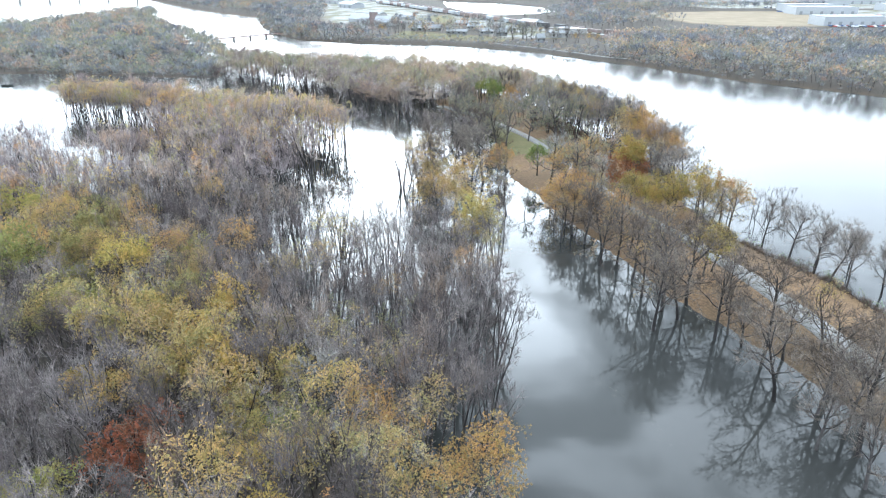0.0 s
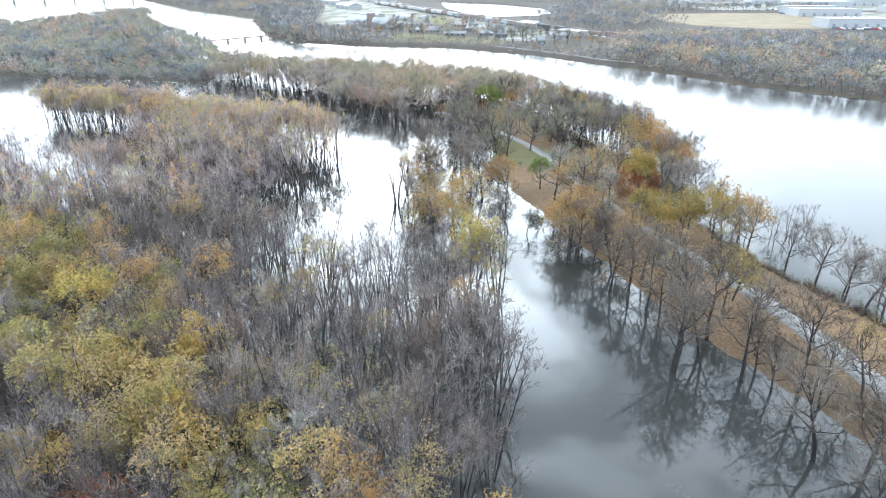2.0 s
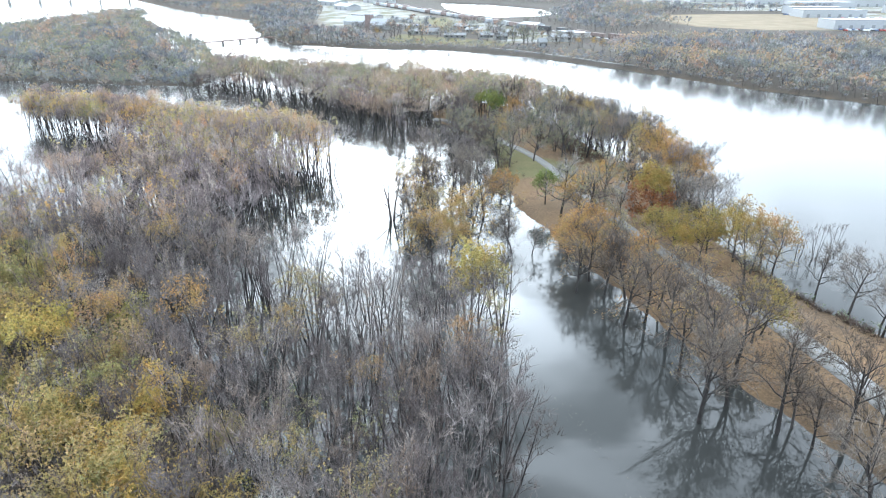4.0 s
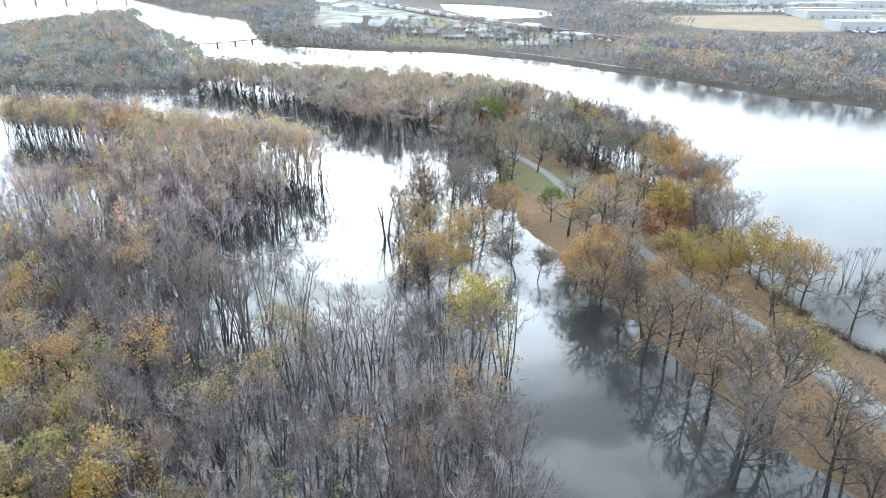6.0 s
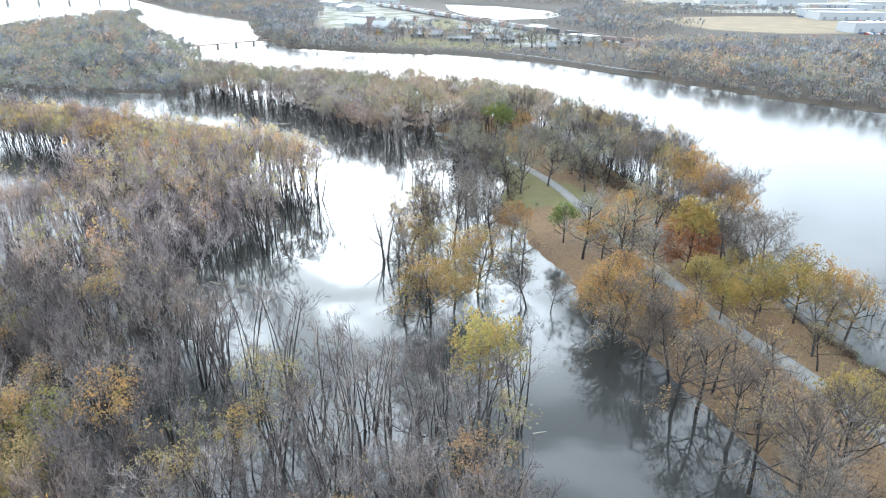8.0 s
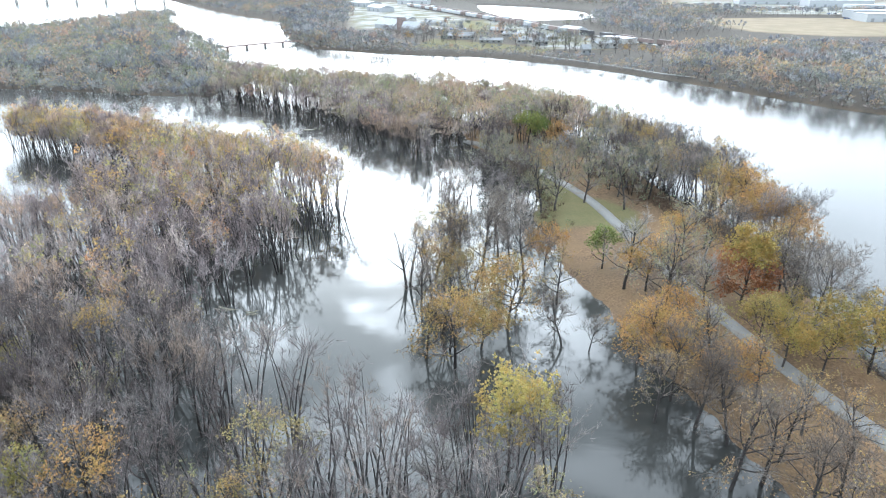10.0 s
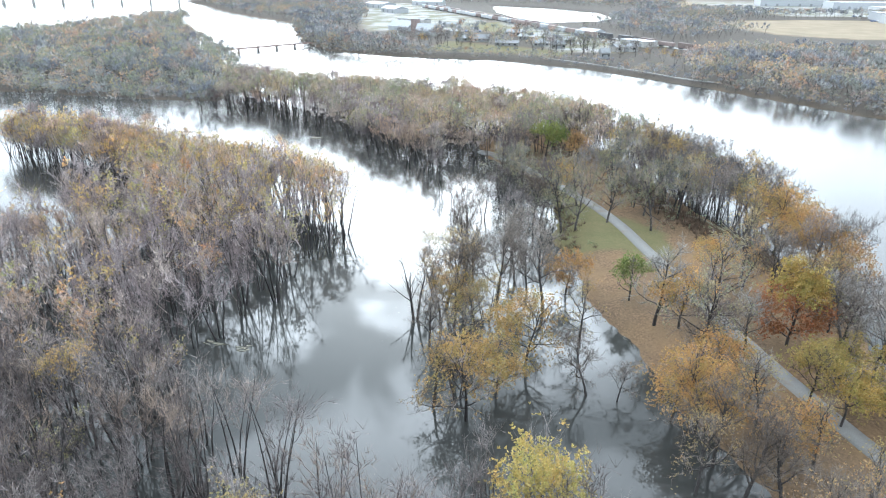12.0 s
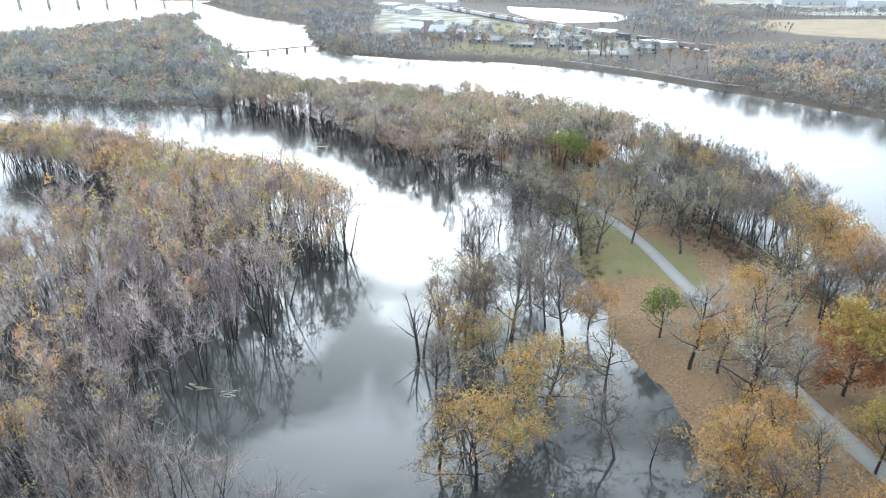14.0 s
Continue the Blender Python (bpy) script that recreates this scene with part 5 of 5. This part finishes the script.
def boat(x, y, turn):
    root = new("motor_boat")
    root.matrix_basis = pose(x, y, 0, 0, 0, turn)
    bm = bmesh.new()
    rows = []
    for u, half, low in ((-2.6, 0.95, -0.1), (-1, 1.05, -0.15), (0.8, 1.0, -0.12), (1.9, 0.7, -0.05), (2.7, 0.08, 0.2)):
        rows.append([bm.verts.new(p) for p in ((u, -half, 0.62), (u, -half * 0.75, low), (u, half * 0.75, low), (u, half, 0.62), (u, half * 0.85, 0.62), (u, half * 0.6, 0.12), (u, -half * 0.6, 0.12), (u, -half * 0.85, 0.62))])
    for a, b in zip(rows, rows[1:]):
        for k in range(8):
            bm.faces.new((a[k], a[(k + 1) % 8], b[(k + 1) % 8], b[k]))
    bm.faces.new(rows[0])
    bm.faces.new(rows[-1][::-1])
    bmesh.ops.recalc_face_normals(bm, faces=bm.faces)
    part("hull", bm, M_BOAT, root)
    for u in (-1.4, 0.2):
        part("bench", box(bmesh.new(), u - 0.2, -0.62, 0.12, u + 0.2, 0.62, 0.55, 0.03), M_CONCRETE, root)
    part("outboard_motor", box(bmesh.new(), -2.95, -0.2, 0.0, -2.55, 0.2, 1.05, 0.06), M_DARKSTEEL, root)
    part("console", box(bmesh.new(), -0.5, -0.4, 0.12, 0.0, 0.4, 1.15, 0.06), M_DARKSTEEL, root)
    return tagged(root, "small dark open motor boat on the water", "boat")


boat(-214.5, 293, 5)

# ---- the far shore: houses, sheds, rails and cars ----


def building(kind, x, y, w, d, h, turn, wall_mat, roof_mat, label, pitch=0.0, windows=0, doors=0):
    """A house or shed: walls, a flat or pitched roof with eaves, windows and doors let into the long side."""
    root = new(kind)
    root.matrix_basis = pose(x, y, height_at(x, y) - 0.3, 0, 0, turn)
    part("wall", box(bmesh.new(), -w / 2, -d / 2, 0, w / 2, d / 2, h), wall_mat, root)
    bm = bmesh.new()
    e = 0.4
    if pitch:
        lo = [(-w / 2 - e, -d / 2 - e, h), (w / 2 + e, -d / 2 - e, h), (w / 2 + e, d / 2 + e, h), (-w / 2 - e, d / 2 + e, h), (-w / 2 - e, 0, h + pitch), (w / 2 + e, 0, h + pitch)]
        vs = [bm.verts.new((a, b, c + 0.05)) for a, b, c in lo]
        for f in ((0, 1, 5, 4), (2, 3, 4, 5), (0, 4, 3), (1, 2, 5), (3, 2, 1, 0)):
            bm.faces.new([vs[i] for i in f])
    else:
        box(bm, -w / 2 - 0.2, -d / 2 - 0.2, h, w / 2 + 0.2, d / 2 + 0.2, h + 0.5, 0.05)
    part("roof", bm, roof_mat, root)
    for k in range(windows):
        u = -w / 2 + w * (k + 0.5) / windows
        part("window", box(bmesh.new(), u - min(0.8, w / windows * 0.3), -d / 2 - 0.06, h * 0.45, u + min(0.8, w / windows * 0.3), -d / 2 + 0.1, h * 0.8), M_GLASS, root)
    for k in range(doors):
        u = -w / 2 + w * (k + 0.5) / doors
        part("door", box(bmesh.new(), u - 1.6, -d / 2 - 0.08, 0, u + 1.6, -d / 2 + 0.1, min(4, h * 0.7)), M_GREYROOF, root)
    return tagged(root, label, "building")


for x, y, w, d, h, turn, wm_, rm, pitch, win, doo in (
        (-97, 648, 34, 18, 5, -40, M_WHITE, M_PALEROOF, 5, 0, 1), (-70, 612, 24, 20, 5, -10, M_WHITE, M_PALEROOF, 5, 0, 1), (-102, 740, 60, 12, 5, -48, M_CONCRETE, M_GREYROOF, 1.5, 0, 5),
        (-150, 900, 50, 24, 7, -55, M_WHITE, M_PALEROOF, 3, 0, 3), (-190, 1010, 60, 30, 8, -50, M_WHITE, M_PALEROOF, 2, 0, 3), (-130, 1090, 60, 26, 8, -10, M_WHITE, M_PALEROOF, 2, 0, 3),
        (-60, 690, 26, 10, 4, -30, M_CONCRETE, M_GREYROOF, 1.5, 0, 2), (90, 545, 30, 16, 5, -55, M_CONCRETE, M_PALEROOF, 0, 0, 3), (64, 612, 26, 14, 6, -55, M_WHITE, M_PALEROOF, 2, 0, 2),
        (74, 508, 20, 10, 5, 20, M_CONCRETE, M_GREYROOF, 1.5, 3, 1)):
    building("industrial_shed", x, y, w * 0.8, d * 0.8, h * 0.75, turn, wm_, rm, "pale metal-roofed industrial shed in a gravel yard", pitch, win, doo)
for x, y, w, d, h, turn, rm, pitch in ((-24, 560, 16, 9, 3.5, 10, M_GREYROOF, 2.5), (-4, 532, 22, 8, 3.2, -8, M_GREYROOF, 1.5), (12, 577, 18, 9, 3.5, -20, M_PALEROOF, 2), (20, 533, 14, 8, 3.5, 5, M_PALEROOF, 2.5),
                                       (31, 521, 12, 8, 4, 12, M_GREYROOF, 2.5), (56, 468, 7, 6, 5, 15, M_GREYROOF, 2.6), (-38, 560, 12, 8, 3.5, -12, M_PALEROOF, 2), (40, 560, 14, 9, 3.5, 30, M_PALEROOF, 2), (2, 610, 20, 10, 4, -35, M_GREYROOF, 2)):
    building("house", x, y, w * 0.75, d * 0.85, h * 0.8, turn, M_HOUSE, rm, "pale gabled house near the river bank", pitch, 4, 1)
building("silo_tower", -84, 628, 6, 5, 11, -30, M_RUSTY, M_GREYROOF, "tall dark brown loading tower beside a shed", 0, 0, 0)
for x, y, w, d, h, turn in ((364, 634, 62, 26, 8, 4), (430, 640, 40, 22, 7, 4), (418, 790, 70, 30, 8, 0), (430, 850, 60, 24, 8, 0), (490, 950, 80, 34, 9, 0), (500, 1090, 90, 34, 9, 0), (600, 1030, 80, 34, 9, 0), (430, 1160, 100, 30, 9, 0), (560, 860, 60, 30, 8, 0)):
    building("warehouse", x, y, w, d, h, turn, M_WHITE, M_PALEROOF, "long low white warehouse with dock doors", 0, 0, 6)


def freight_car_pattern(mat, open_top):
    root = new("freight_car")
    bm = bmesh.new()
    box(bm, -7, -1.5, 1.1, 7, 1.5, 3.2 if open_top else 4.3, 0.1)
    if open_top:
        box(bm, -6.8, -1.3, 3.2, 6.8, 1.3, 3.45)
    part("body", bm, mat, root)
    for x in (-5, 5):
        part("bogie", box(bmesh.new(), x - 1.2, -1.2, 0.15, x + 1.2, 1.2, 1.1, 0.1), M_DARKSTEEL, root)
    return tagged(root, "rail freight car standing on the yard track", "freight car", "freight cars on the yard tracks")


car_patterns = [freight_car_pattern(m, o) for m, o in ((M_WHITE, False), (M_RUSTY, True), (M_DARKSTEEL, False), (M_RUSTY, False))]
rng = np.random.default_rng(77)
used_car = set()
for ends, kinds in ((((-130, 1015), (66, 594)), (0, 0, 3)), (((66, 600), (92, 562)), (2, 2)), (((93, 560), (122, 510)), (1, 1, 3)), (((-110, 1000), (40, 680)), (3, 1, 0))):
    a, b = Vector(ends[0]), Vector(ends[1])
    turn = math.degrees(math.atan2(b.y - a.y, b.x - a.x))
    n = int((b - a).length / 15.5)
    for k in range(n):
        p = a + (b - a) * ((k + 0.5) / n)
        pat = car_patterns[kinds[rng.integers(0, len(kinds))]]
        m = pose(p.x, p.y, height_at(p.x, p.y) + 0.25, 0, 0, turn)
        if pat.name in used_car:
            copy_thing(pat, m)
        else:
            used_car.add(pat.name)
            pat.matrix_basis = m
for k, (a, b) in enumerate((((-140, 1036), (126, 503)), ((-118, 1016), (46, 668)))):
    tagged(strip("railway", curve_through([a, b], 6), 4.5, M_CONCRETE, 0.25), "grey ballast bed of a yard track", "railway", kind="structure")
tagged(strip("dike_road", curve_through([(20, 466), (45, 444), (69, 418), (84, 398), (98, 384)], 6), 2.4, M_PATH, 0.12), "pale gravel track along the far bank", "road", kind="structure")
tagged(strip("road", curve_through([(150, 440), (187, 385), (203, 356), (240, 300)], 6), 5, M_PATH, 0.12), "pale road through the far woods", "road", kind="structure")


def parked_car_pattern(mat):
    root = new("parked_car")
    bm = bmesh.new()
    prof = [(-2.2, 0.35), (2.2, 0.35), (2.2, 0.8), (1.2, 0.95), (0.6, 1.45), (-1.3, 1.45), (-2.0, 0.95), (-2.2, 0.9)]
    left, right = [bm.verts.new((x, -0.88, z)) for x, z in prof], [bm.verts.new((x, 0.88, z)) for x, z in prof]
    for k in range(len(prof)):
        bm.faces.new((left[k], left[(k + 1) % 8], right[(k + 1) % 8], right[k]))
    bm.faces.new(left[::-1]), bm.faces.new(right)
    bmesh.ops.recalc_face_normals(bm, faces=bm.faces)
    part("body", bm, mat, root)
    for x in (-1.35, 1.35):
        for y in (-0.8, 0.8):
            wheel = bmesh.new()
            bmesh.ops.create_cone(wheel, cap_ends=True, segments=10, radius1=0.33, radius2=0.33, depth=0.22, matrix=Matrix.Translation((x, y, 0.33)) @ Matrix.Rotation(math.pi / 2, 4, "X"))
            part("wheel", wheel, M_TYRE, root)
    return tagged(root, "car parked beside a white warehouse", "car", "cars in the far parking lots")


lot = [parked_car_pattern(m) for m in CAR_PAINTS]
used_lot = set()
for row, (x0, x1, y) in enumerate(((334, 440, 614), (334, 440, 606), (-62, -30, 640), (400, 470, 760), (380, 470, 820), (400, 520, 905))):
    x = x0
    while x < x1:
        x += rng.uniform(2.9, 5.2)
        pat = lot[rng.integers(0, 5)]
        m = pose(x, y + rng.uniform(-0.4, 0.4), height_at(x, y), 0, 0, 90)
        if pat.name in used_lot:
            copy_thing(pat, m)
        else:
            used_lot.add(pat.name)
            pat.matrix_basis = m

# trees about the town
GROUP = "trees about the riverside houses"
plant_all(GROUP, GREYGREEN[0], [(38, 486, 0.9), (44, 478, 1.0), (30, 510, 0.8), (-40, 545, 0.8), (-10, 560, 0.7)])
plant_all(GROUP, GREYGREEN[1], [(48, 482, 0.9), (22, 545, 0.8), (60, 625, 1.0), (35, 600, 0.9), (-60, 570, 0.9)])
plant_all(GROUP, OAK_SPARSE[0], [(-30, 548, 0.7), (-16, 545, 0.6), (6, 552, 0.6), (14, 520, 0.6), (26, 560, 0.7), (46, 545, 0.6), (52, 500, 0.7), (60, 492, 0.7), (-48, 600, 0.8), (-20, 590, 0.7)])
plant_all(GROUP, OAK_BARE[2], [(76, 476, 0.7), (84, 470, 0.7), (66, 470, 0.6), (-52, 540, 0.8), (5, 590, 0.8)])
plant_all(GROUP, BROAD_OLIVE[0], [(20, 506, 0.8), (33, 498, 0.9), (39, 494, 0.85), (52, 486, 0.9), (-8, 520, 0.6), (-30, 530, 0.7), (70, 486, 0.8), (10, 548, 0.7), (48, 530, 0.8)])
plant_all(GROUP, BROAD_GREY[0], [(26, 502, 0.8), (46, 492, 0.9), (-18, 526, 0.6), (-46, 522, 0.8), (-58, 520, 0.9), (-70, 516, 0.9), (64, 500, 0.8), (80, 500, 0.8), (-54, 530, 0.9), (-66, 528, 0.9), (-78, 526, 1.0)])
plant_all(GROUP, BROAD_TAN[0], [(-62, 512, 0.8), (-84, 520, 0.8), (88, 452, 0.7), (92, 440, 0.7), (80, 462, 0.6), (-40, 532, 0.7)])
